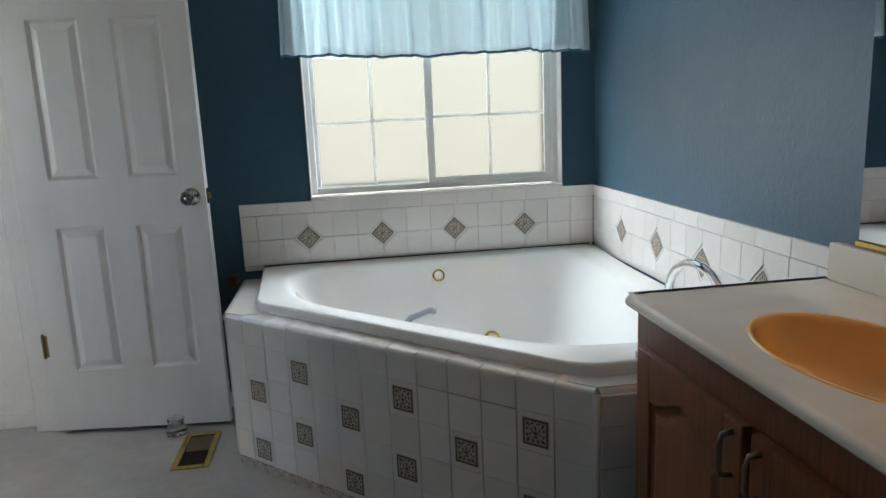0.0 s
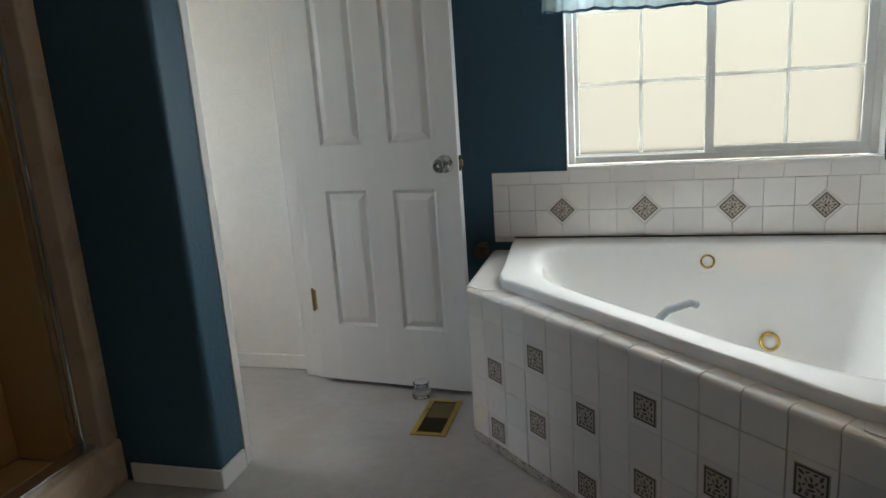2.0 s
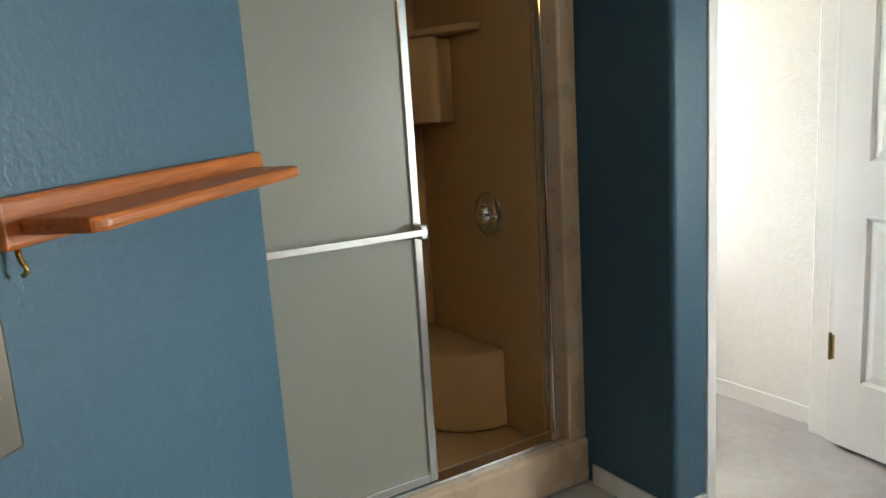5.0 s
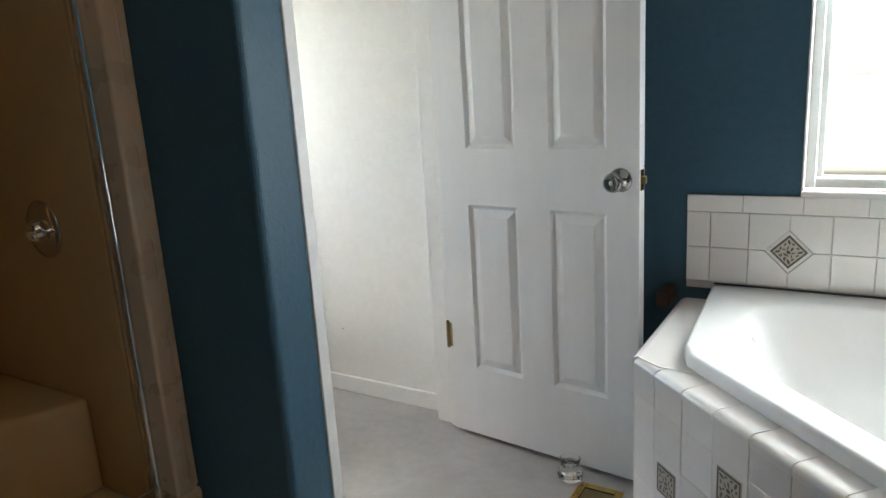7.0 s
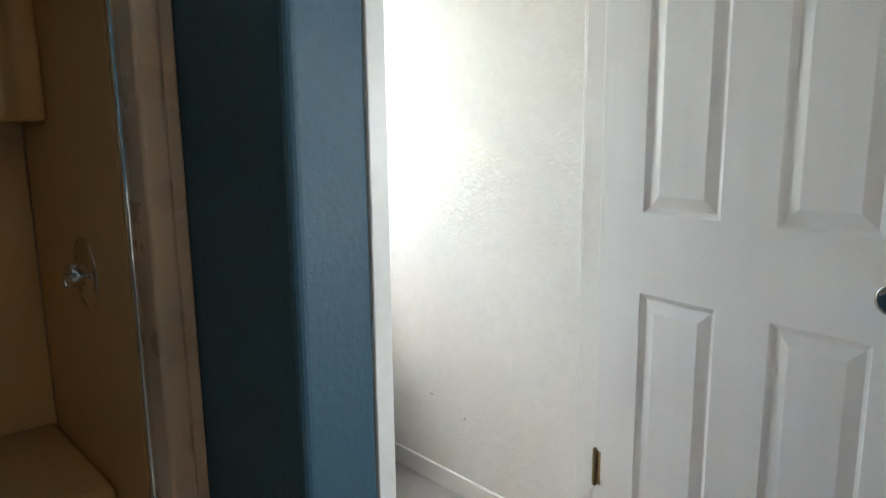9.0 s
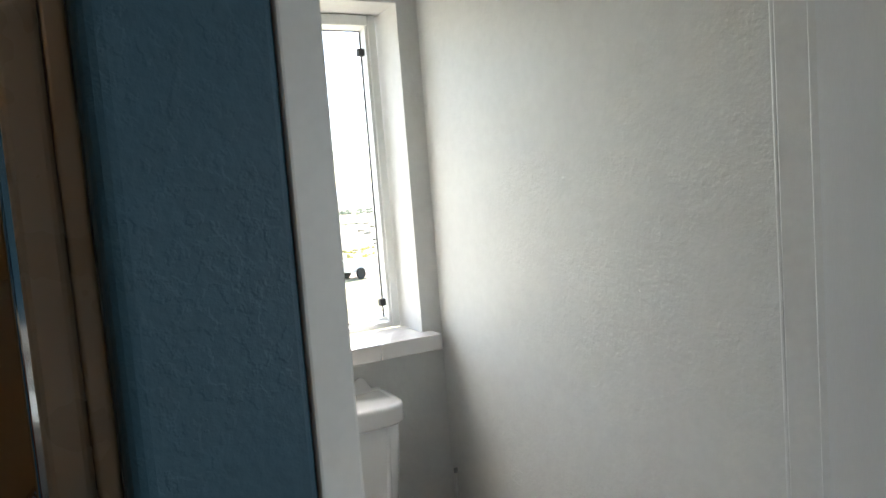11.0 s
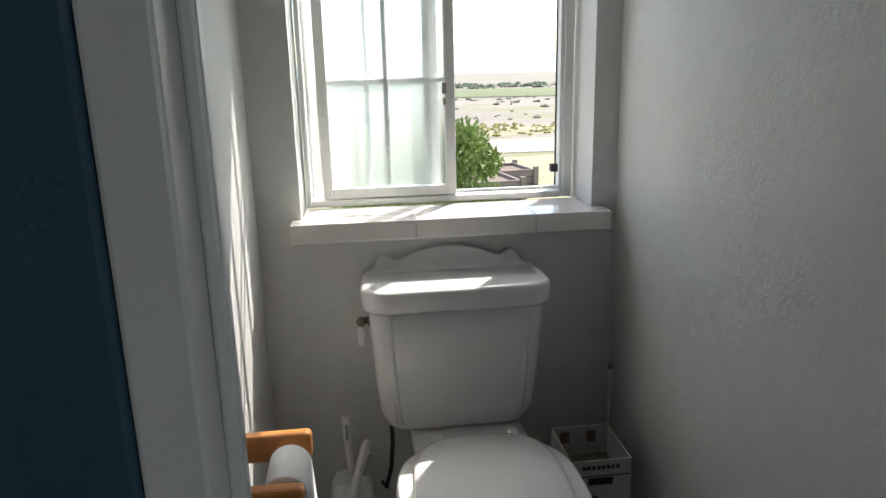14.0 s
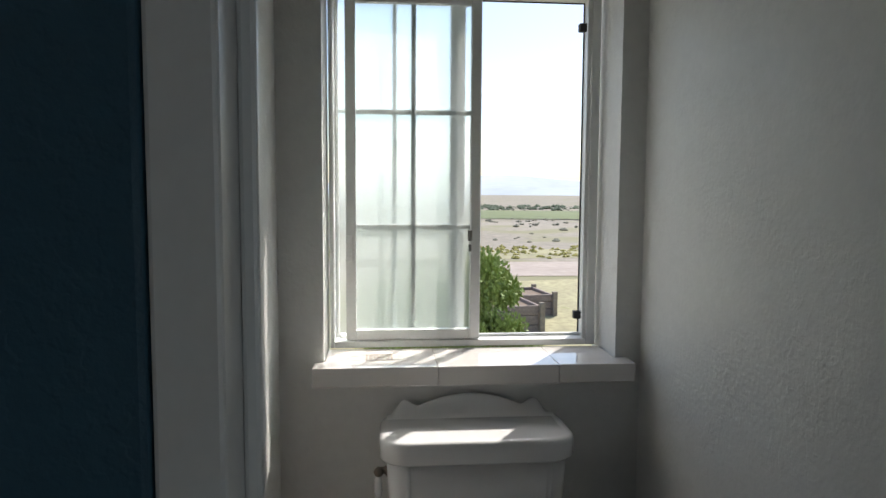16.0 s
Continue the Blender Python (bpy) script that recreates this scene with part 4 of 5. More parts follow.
# lit fixture over the mirror, seen in the shower's gloss
lightbar = thing("vanity_light", "brass vanity light bar with warm globe bulbs over the mirror", "wall lamp")
part("bar", boxes_bm([(XE - 0.045, XE - 0.001, -2.75, -2.05, 2.03, 2.12)], 0.008), BRASS, lightbar)
GLOW = bpy.data.materials.new("warm_bulb")
GLOW.use_nodes = True
GLOW.node_tree.nodes["Principled BSDF"].inputs["Emission Color"].default_value = (1.0, 0.56, 0.22, 1)
GLOW.node_tree.nodes["Principled BSDF"].inputs["Emission Strength"].default_value = BULB
for y in (-2.65, -2.40, -2.15):
    part("bulb", lathe_bm([(0.014, 0.0), (0.016, 0.02), (0.036, 0.045), (0.045, 0.075), (0.036, 0.105), (0.012, 0.118)], 20, Matrix.Translation((XE - 0.045, y, 2.075)) @ Matrix.Rotation(radians(-90), 4, "Y")), GLOW, lightbar, "warm glowing globe bulb", True)

# ---- shower ----
NY, BX = -1.020, -3.46          # inner north side and back of the shell
shower = thing("shower_stall", "beige moulded fibreglass shower stall with a corner seat", "shower")
part("north_side", boxes_bm([(BX, SX - 0.124, NY, SY - 0.050, 0.10, 2.10)], 0.004), SHOWER_SHELL, shower)
part("back_side", boxes_bm([(BX - 0.03, BX, PY + 0.03, NY, 0.10, 2.10)], 0.004), SHOWER_SHELL, shower)
part("south_side", boxes_bm([(BX, SX - 0.002, PY + 0.004, PY + 0.03, 0.10, 2.10)], 0.004), SHOWER_SHELL, shower)
part("pan", boxes_bm([(BX, SX - 0.12, PY + 0.03, NY, 0.0, 0.10)], 0.004), SHOWER_SHELL, shower)
part("curb", boxes_bm([(SX - 0.12, SX + 0.012, PY + 0.002, SY - 0.001, 0.0, 0.160)], 0.016, 3), SHOWER_FRAME, shower, "tan rounded shower curb")
part("flange", boxes_bm([(SX - 0.12, SX + 0.006, NY + 0.002, SY - 0.030, 0.160, 2.12)], 0.010, 3), SHOWER_FRAME, shower, "tan moulded flange beside the opening")
part("flange_lip", boxes_bm([(SX - 0.12, SX - 0.004, SY - 0.030, SY - 0.002, 0.160, 2.12)], 0.006, 3), SHOWER_FRAME, shower)
part("flange_head", boxes_bm([(SX - 0.12, SX + 0.006, PY + 0.002, NY + 0.002, 2.0, 2.12)], 0.010, 3), SHOWER_FRAME, shower)
seat_pts = [(BX + 0.51 * math.cos(radians(a)) ** 0.7, NY - 0.30 * math.sin(radians(a)) ** 0.8) for a in range(0, 91, 9)]
part("corner_seat", prism_bm([(BX, NY)] + seat_pts, 0.10, 0.400, 0.02, 3), SHOWER_SHELL, shower, "moulded rounded corner seat", True)
part("corner_column", prism_bm([(BX, NY), (-3.20, NY), (-3.185, NY - 0.06), (-3.140, NY - 0.10), (-3.155, NY - 0.125), (BX + 0.12, NY - 0.20), (BX, NY - 0.25)], 1.228, 1.535, 0.014, 3), SHOWER_SHELL, shower, "moulded corner rib under the soap shelf", True)
part("soap_shelf", prism_bm([(BX, NY), (-3.00, NY), (-3.02, NY - 0.045), (-3.13, NY - 0.115), (BX + 0.13, NY - 0.215), (BX, NY - 0.26)], 1.536, 1.562, 0.008, 3), SHOWER_SHELL, shower, "moulded corner soap shelf", True)
valve = thing("shower_valve", "chrome round shower valve with a lever on the shell", "shower valve")
VM = Matrix.Translation((-3.015, NY - 0.001, 0.893)) @ Matrix.Rotation(radians(90), 4, "X")
part("escutcheon", lathe_bm([(0.082, 0), (0.080, 0.005), (0.055, 0.010), (0.030, 0.013), (0.028, 0.035), (0.022, 0.042)], 36, VM), CHROME, valve, "", True)
part("lever", tube_bm([(-3.015, NY - 0.038, 0.890), (-2.985, NY - 0.052, 0.888), (-2.955, NY - 0.060, 0.882)], [0.012, 0.009, 0.007]), CHROME, valve, "", True)

enclosure = thing("shower_door", "sliding shower door with obscure glass, aluminium frame and towel bar", "shower door")
part("bottom_track", boxes_bm([(SX - 0.075, SX - 0.022, PY + 0.002, NY, 0.161, 0.176)], 0.002), ALUMINIUM, enclosure)
part("top_track", boxes_bm([(SX - 0.075, SX - 0.022, PY + 0.002, NY, 1.94, 1.995)], 0.002), ALUMINIUM, enclosure)
jamb_plan = [(SX - 0.080, NY - 0.001), (SX - 0.080, NY - 0.009)] + [(SX - 0.068 - 0.012 * math.cos(radians(a)), NY - 0.009 - 0.007 * math.sin(radians(a))) for a in range(15, 180, 15)] + [(SX - 0.056, NY - 0.009), (SX - 0.056, NY - 0.001)]
part("side_jamb", prism_bm(jamb_plan, 0.176, 1.94), CHROME, enclosure, "polished chrome side jamb")
for x, y0, y1 in ((SX - 0.040, -2.16, -1.506), (SX - 0.062, -2.19, -1.56)):
    p = part("panel", boxes_bm([(x - 0.010, x + 0.010, y1 - 0.026, y1, 0.178, 1.935), (x - 0.010, x + 0.010, y0, y0 + 0.026, 0.178, 1.935), (x - 0.010, x + 0.010, y0 + 0.026, y1 - 0.026, 0.178, 0.205), (x - 0.010, x + 0.010, y0 + 0.026, y1 - 0.026, 1.90, 1.935)], 0.003), ALUMINIUM, enclosure, "aluminium framed sliding panel")
    part("glass", boxes_bm([(x - 0.002, x + 0.002, y0 + 0.026, y1 - 0.026, 0.205, 1.90)]), SHOWER_GLASS, p, "grey green obscure glass")
bar = part("towel_bar", boxes_bm([(SX + 0.010, SX + 0.017, -2.15, -1.512, 0.923, 0.943)], 0.002), ALUMINIUM, enclosure, "bright flat towel bar")
for y in (-1.524, -2.14):
    part("bracket", boxes_bm([(SX - 0.030, SX + 0.016, y - 0.010, y + 0.012, 0.913, 0.955)], 0.004), ALUMINIUM, bar)

# ---- shelf wall ----
shelf = thing("wall_shelf", "small honey oak wall shelf with a plain back board", "shelf")
shelf.matrix_world = ANGLED @ Matrix.Translation((0, -0.03, 1.155)) @ Matrix.Rotation(radians(2.2), 4, "X") @ Matrix.Translation((0, 0.03, -1.15))
part("back_board", boxes_bm([(0.001, 0.020, -0.038, 0.452, 1.124, 1.172)], 0.005, 3), OAK_SHELF, shelf)
part("ledge", prism_bm([(0.020, -0.020), (0.020, 0.408), (0.100, 0.402), (0.106, 0.392), (0.106, -0.008), (0.098, -0.022)], 1.136, 1.152, 0.005), OAK_SHELF, shelf)
part("hook", tube_bm([(0.012, -0.018, 1.124), (0.012, -0.018, 1.114), (0.016, -0.018, 1.108), (0.017, -0.018, 1.102), (0.012, -0.018, 1.098)], 0.0028), BRASS, shelf, "small brass cup hook", True)
plate = thing("switch_plate", "brushed nickel double toggle switch plate on the wall", "light switch")
plate.matrix_world = ANGLED
NICKEL = surface("brushed_nickel", (0.20, 0.178, 0.152), 0.32, 1.0, grain=(60, 0.03), blotch=(8, 0.04))
IVORY = surface("ivory_plastic", (0.55, 0.42, 0.25), 0.4)
part("plate", boxes_bm([(0.0005, 0.0075, -0.157, -0.041, 0.945, 1.070)], 0.004), NICKEL, plate)
for y in (-0.075, -0.119):
    part("toggle_slot", boxes_bm([(0.0076, 0.0082, y - 0.006, y + 0.006, 0.993, 1.018)]), IVORY, plate)
    t = part("toggle", moved(boxes_bm([(0.0, 0.016, -0.0042, 0.0042, -0.007, 0.007)], 0.002), Matrix.Translation((0.006, y, 1.006)) @ Matrix.Rotation(radians(-24), 4, "Y")), IVORY, plate, "ivory toggle")
    for z in (1.037, 0.973):
        part("screw", lathe_bm([(0.0036, 0), (0.0034, 0.0012), (0.001, 0.0018)], 12, Matrix.Translation((0.0075, y, z)) @ Matrix.Rotation(radians(90), 4, "Y")), CHROME, plate)

# wooden peg on the wall behind the door
peg = thing("wall_peg", "small brown wooden holder on the blue wall by the tub", "wall holder")
part("post", boxes_bm([(-1.572, -1.532, -0.085, YN - 0.001, 0.545, 0.590)], 0.006), surface("dark_stained_wood", (0.05, 0.022, 0.012), 0.45, grain=(40, 0.3)), peg)

# ---- toilet closet window ----
FX = -3.822                     # plane of the sashes
cw = thing("window_2", "white sliding window, half open, with frosted panes and glazing bars", "window", kind="structure")
y0, y1 = T0 + 0.006, T1 - 0.012
part("window_frame", boxes_bm([(FX - 0.045, FX + 0.045, y0, y0 + 0.013, TZ0, TZ1 - 0.001), (FX - 0.045, FX + 0.045, y1 - 0.026, y1, TZ0, TZ1 - 0.001), (FX - 0.045, FX + 0.045, y0 + 0.013, y1 - 0.026, TZ0, TZ0 + 0.018), (FX - 0.045, FX + 0.045, y0 + 0.013, y1 - 0.026, TZ1 - 0.034, TZ1 - 0.001)], 0.003), VINYL_FRAME, cw)
part("sash_track", boxes_bm([(FX - 0.010, FX + 0.000, y0 + 0.026, y1 - 0.026, TZ0 + 0.018, TZ0 + 0.026), (FX + 0.030, FX + 0.040, y1 - 0.036, y1 - 0.026, TZ0 + 0.018, TZ1 - 0.034)], 0.001), VINYL_FRAME, cw)
slider = sash(cw, "x", FX + 0.012, -0.768, -0.398, TZ0 + 0.020, TZ1 - 0.036, 0.028, 0.026, 2, 3, 0.013, FROST_PALE, "sliding_sash", 0.014, levels=(0.322, 0.676))
fixed = sash(cw, "x", FX - 0.036, y0 + 0.0135, -0.468, TZ0 + 0.018, TZ1 - 0.034, 0.010, 0.022, 2, 3, 0.012, FROST_PALE, "fixed_sash", levels=(0.322, 0.676))
part("latch", boxes_bm([(FX + 0.038, FX + 0.046, -0.768, -0.752, 1.14, 1.21)], 0.003), VINYL_FRAME, slider)
part("sash_lock", boxes_bm([(FX + 0.038, FX + 0.046, -0.432, -0.424, 1.165, 1.185), (FX + 0.038, FX + 0.050, -0.434, -0.422, 1.195, 1.225)], 0.002), surface("grey_zinc", (0.34, 0.34, 0.32), 0.45, 0.6), slider, "grey sash lock")
part("meeting_stile", boxes_bm([(FX - 0.036, FX - 0.013, -0.4675, -0.4365, TZ0 + 0.0185, TZ1 - 0.0345)], 0.002), VINYL_FRAME, fixed)
screen = part("screen_frame", boxes_bm([(FX - 0.030, FX - 0.026, y1 - 0.0295, y1 - 0.0262, TZ0 + 0.02, TZ1 - 0.034), (FX - 0.030, FX - 0.026, -0.43, y1 - 0.0295, TZ0 + 0.019, TZ0 + 0.0215), (FX - 0.030, FX - 0.026, -0.43, y1 - 0.0295, TZ1 - 0.037, TZ1 - 0.034)]), DARK, cw, "thin dark screen frame")
for z in (0.976, 1.788):
    part("clip", boxes_bm([(FX - 0.016, FX + 0.004, y1 - 0.048, y1 - 0.028, z - 0.010, z + 0.012)], 0.001), DARK, cw, "black plastic clip")
sill = thing("window_sill", "white tiled window sill with one patterned tile", "window sill", kind="structure")
part("bed", boxes_bm([(FX + 0.046, WX + 0.058, -0.838, -0.030, TZ0 - 0.050, TZ0 - 0.012), ], 0.002), GROUT, sill)
SILL_JOINTS = (-0.842, -0.532, -0.225, -0.026)
for a, b in zip(SILL_JOINTS, SILL_JOINTS[1:]):
    put("tile", mesh_of("tile", boxes_bm([(WX - 0.001, WX + 0.068, a + 0.0002, b - 0.0002, TZ0 - 0.052, TZ0 - 0.003)], 0.003, 3), TILE), Matrix.Identity(4), sill)
    b0, b1 = max(a, T0 + 0.002), min(b, T1 - 0.002)
    put("tile", mesh_of("tile", boxes_bm([(FX + 0.046, WX + 0.004, b0 + 0.0004, b1 - 0.0004, TZ0 - 0.018, TZ0 - 0.0032)], 0.001), TILE), Matrix.Identity(4), sill)
FAINT = INK_SQUARE.copy()
FAINT.materials[0] = DECOR
i = put("ink", FAINT, Matrix.Translation((-3.675, -0.678, TZ0 - 0.0022)) @ Matrix.Rotation(radians(-90), 4, "X"), sill)
crod = thing("closet_curtain_rod", "thin white curtain rod above the closet window", "curtain rod")
part("tube", tube_bm([(WX + 0.03, -0.86, 1.955), (WX + 0.03, -0.010, 1.955)], 0.006), WHITE_TRIM, crod, "", True)
for y in (-0.85, -0.02):
    part("bracket", boxes_bm([(WX + 0.0005, WX + 0.04, y - 0.006, y + 0.006, 1.945, 1.968)], 0.002), WHITE_TRIM, crod)

# ---- toilet ----
toilet = thing("toilet", "white porcelain toilet with a scalloped tank lid, seat closed", "toilet", at=(0.043, 0.002, 0))
TY = -0.449


def rounded_rect(x0, x1, y0, y1, r, z, n=8):
    pts = []
    for cx, cy, a0 in ((x1 - r, y1 - r, 0), (x0 + r, y1 - r, 90), (x0 + r, y0 + r, 180), (x1 - r, y0 + r, 270)):
        for k in range(n + 1):
            a = radians(a0 + 90 * k / n)
            pts.append((cx + r * math.cos(a), cy + r * math.sin(a), z))
    return pts


back = -3.666
tank_rings = []
for z, half, front, r in ((0.372, 0.150, 0.140, 0.04), (0.376, 0.166, 0.156, 0.05), (0.390, 0.184, 0.170, 0.055), (0.43, 0.197, 0.182, 0.055), (0.52, 0.205, 0.189, 0.05), (0.62, 0.211, 0.195, 0.05), (0.706, 0.215, 0.198, 0.05)):
    tank_rings.append(rounded_rect(back, back + front, TY - half, TY + half, r, z))
part("tank", loft_bm(tank_rings, True, True), PORCELAIN, toilet, "", True)
for s in (-1, 1):
    part("tank_flute", tube_bm([(back + 0.174, TY + s * 0.150, 0.405), (back + 0.182, TY + s * 0.158, 0.50), (back + 0.191, TY + s * 0.166, 0.70)], 0.0095), PORCELAIN, toilet, "", True)
lid_rings = []
for z, g in ((0.704, -0.010), (0.707, 0.004), (0.714, 0.010), (0.750, 0.010), (0.757, 0.008), (0.7615, 0.002), (0.7625, -0.010)):
    lid_rings.append(rounded_rect(back - 0.004, back + 0.206 + g, TY - 0.221 - g, TY + 0.221 + g, 0.055 + g, z))
lid = part("tank_lid", loft_bm(lid_rings, True, True), PORCELAIN, toilet, "white porcelain lid with a scalloped crest", True)
bm = bmesh.new()
n = 60
cols = []
for k in range(n + 1):
    u = -1 + 2 * k / n
    y = TY + 0.213 * u
    crest = 0.782 + 0.034 * max(0.0, 1 - (u / 0.62) ** 2) + 0.018 * math.exp(-((abs(u) - 0.78) / 0.10) ** 2) - 0.030 * max(0, abs(u) - 0.84) / 0.16
    prof = [(0.060, 0.7605), (0.045, 0.7625), (0.030, 0.768), (0.020, 0.760 + (crest - 0.760) * 0.6), (0.013, crest - 0.003), (0.006, crest), (-0.002, crest - 0.002), (-0.003, 0.7605)]
    cols.append([bm.verts.new((back + a, y, max(z, 0.7605))) for a, z in prof])
for a, b in zip(cols, cols[1:]):
    for k in range(len(a) - 1):
        bm.faces.new((a[k], a[k + 1], b[k + 1], b[k]))
bmesh.ops.recalc_face_normals(bm, faces=bm.faces[:])
part("crest", bm, PORCELAIN, lid, "", True)
lever = part("flush_lever", lathe_bm([(0.016, 0), (0.016, 0.005), (0.009, 0.010), (0.008, 0.022)], 20, Matrix.Translation((back + 0.140, TY - 0.208, 0.672)) @ Matrix.Rotation(radians(90), 4, "X")), DARK_NICKEL, toilet, "chrome flush lever with a white grip", True)
part("lever_ball", lathe_bm([(0.004, -0.012), (0.010, -0.006), (0.012, 0), (0.010, 0.006), (0.004, 0.012)], 16, Matrix.Translation((back + 0.150, TY - 0.233, 0.672))), DARK_NICKEL, lever, "", True)
part("lever_grip", lathe_bm([(0.004, -0.062), (0.008, -0.058), (0.010, -0.045), (0.0085, -0.02), (0.006, -0.010)], 16, Matrix.Translation((back + 0.150, TY - 0.234, 0.672))), PORCELAIN, lever, "", True)
# bowl, its deck, seat and cover
def oval(cx, ax_front, ax_back, ay, z, n=48, front_squeeze=2.0):
    pts = []
    for k in range(n):
        a = 2 * math.pi * k / n
        c, s = math.cos(a), math.sin(a)
        ax = ax_front if c > 0 else ax_back
        squeeze = front_squeeze if c > 0 else front_squeeze * 1.5
        pts.append((cx + ax * math.copysign(abs(c) ** (2 / squeeze), c), TY + 0.020 + ay * math.copysign(abs(s) ** (2 / squeeze), s), z))
    return pts


bowl_rings = [oval(-3.20, 0.20, 0.22, 0.115, 0.0), oval(-3.20, 0.20, 0.22, 0.118, 0.015), oval(-3.20, 0.19, 0.21, 0.105, 0.05), oval(-3.19, 0.19, 0.20, 0.11, 0.14), oval(-3.17, 0.23, 0.20, 0.14, 0.24), oval(-3.16, 0.27, 0.21, 0.180, 0.34), oval(-3.155, 0.285, 0.22, 0.196, 0.385), oval(-3.155, 0.288, 0.22, 0.198, 0.398), oval(-3.155, 0.28, 0.215, 0.192, 0.402)]
part("bowl", loft_bm(bowl_rings, True, True), PORCELAIN, toilet, "", True)
part("bowl_deck", loft_bm([rounded_rect(-3.60, -3.28, TY - 0.125, TY + 0.165, 0.03, z) if g == 0 else rounded_rect(-3.60 + g, -3.28 - g, TY - 0.125 + g, TY + 0.165 - g, 0.03, z) for z, g in ((0.20, 0.04), (0.30, 0.01), (0.36, 0), (0.370, 0.002), (0.374, 0.01))], True, True), PORCELAIN, toilet, "", True)
part("seat", loft_bm([oval(-3.150, 0.272, 0.200, 0.188, 0.403, 48, 2.15), oval(-3.150, 0.280, 0.206, 0.194, 0.408, 48, 2.15), oval(-3.150, 0.280, 0.206, 0.194, 0.418, 48, 2.15), oval(-3.150, 0.272, 0.200, 0.188, 0.4215, 48, 2.15)], True, True), SEAT_PLASTIC, toilet, "", True)
part("seat_cover", loft_bm([oval(-3.150, 0.256, 0.208, 0.150, 0.422, 48, 2.2), oval(-3.150, 0.264, 0.214, 0.160, 0.427, 48, 2.2), oval(-3.150, 0.262, 0.212, 0.158, 0.434, 48, 2.2), oval(-3.150, 0.248, 0.200, 0.147, 0.439, 48, 2.2), oval(-3.150, 0.18, 0.14, 0.11, 0.443, 48, 2.1), oval(-3.150, 0.06, 0.05, 0.04, 0.444, 48, 2.0)], True, True), SEAT_PLASTIC, toilet, "closed white seat cover", True)
for s in (-0.07, 0.11):
    part("seat_hinge", boxes_bm([(-3.385, -3.345, TY + s - 0.014, TY + s + 0.014, 0.373, 0.432)], 0.006), SEAT_PLASTIC, toilet)
hose = part("supply_hose", tube_bm([(-3.60, TY - 0.170, 0.39), (-3.595, TY - 0.168, 0.30), (-3.60, TY - 0.175, 0.22), (-3.62, TY - 0.19, 0.15), (-3.66, TY - 0.20, 0.14)], 0.006), DARK, toilet, "black supply hose", True)

# ---- paper holder ----
holder = thing("paper_holder", "oak toilet paper holder with two posts on the closet wall", "paper holder")
for x in (-3.085, -2.905):
    part("post", boxes_bm([(x - 0.016, x + 0.016, CY, CY + 0.150, 0.552, 0.606)], 0.010, 3), OAK_LIGHT, holder)
part("roller", tube_bm([(-3.07, CY + 0.112, 0.573), (-2.92, CY + 0.112, 0.573)], 0.008), OAK_LIGHT, holder, "", True)
roll = thing("paper_roll", "white toilet paper roll hanging on the oak holder", "toilet paper")
RM = Matrix.Translation((-3.052, CY + 0.112, 0.562)) @ Matrix.Rotation(radians(90), 4, "Y")
part("paper", lathe_bm([(0.020, 0.0), (0.036, 0.0), (0.038, 0.004), (0.038, 0.106), (0.036, 0.110), (0.020, 0.110), (0.020, 0.0)], 40, RM, False), PAPER, roll, "", True)
part("cardboard_core", lathe_bm([(0.0195, 0.001), (0.0195, 0.109), (0.0185, 0.109), (0.0185, 0.001)], 24, RM, False), surface("grey_cardboard", (0.30, 0.24, 0.18), 0.9), roll)
sheet = bmesh.new()
sv = [[sheet.verts.new((x, CY + 0.112 + dy, z)) for x in (-3.050, -2.944)] for dy, z in ((0.0378, 0.565), (0.040, 0.53), (0.043, 0.48), (0.047, 0.43), (0.046, 0.39))]
for a, b in zip(sv, sv[1:]):
    sheet.faces.new((a[0], a[1], b[1], b[0]))
tail = part("loose_sheet", sheet, PAPER, roll, "", True)
tail.modifiers.new("thick", "SOLIDIFY").thickness = 0.0008

# ---- brush caddy, carton and stick ----
caddy = thing("toilet_brush_caddy", "white plastic toilet brush caddy beside the toilet", "toilet brush", at=(0.043, 0, 0))
PLASTIC = surface("white_plastic", (0.62, 0.62, 0.60), 0.4, grain=(40, 0.03), blotch=(6, 0.06))
GREY_PLASTIC = surface("grey_plastic", (0.20, 0.21, 0.22), 0.5)
cx, cy = -3.47, -0.725
part("holder", loft_bm([rounded_rect(cx - a, cx + a, cy - b, cy + b, c, z) for a, b, c, z in ((0.060, 0.070, 0.03, 0.0), (0.062, 0.072, 0.03, 0.03), (0.055, 0.062, 0.03, 0.15), (0.045, 0.050, 0.025, 0.26), (0.036, 0.040, 0.022, 0.285), (0.030, 0.034, 0.02, 0.282))], True, True), PLASTIC, caddy, "", True)
part("brush_handle", tube_bm([(cx - 0.01, cy + 0.005, 0.27), (cx - 0.012, cy, 0.33), (cx - 0.014, cy - 0.006, 0.44)], [0.007, 0.009, 0.010]), PLASTIC, caddy, "white brush handle", True)
part("handle_print", boxes_bm([(cx - 0.004, cx - 0.0025, cy - 0.007, cy - 0.001, 0.385, 0.425)]), GREY_PLASTIC, caddy)
part("scrub_wand", tube_bm([(cx + 0.065, cy - 0.040, 0.10), (cx + 0.060, cy - 0.010, 0.22), (cx + 0.048, cy + 0.015, 0.31), (cx + 0.030, cy + 0.040, 0.38), (cx + 0.022, cy + 0.046, 0.395)], [0.007, 0.008, 0.011, 0.012, 0.007]), PLASTIC, caddy, "curved white scrub wand", True)
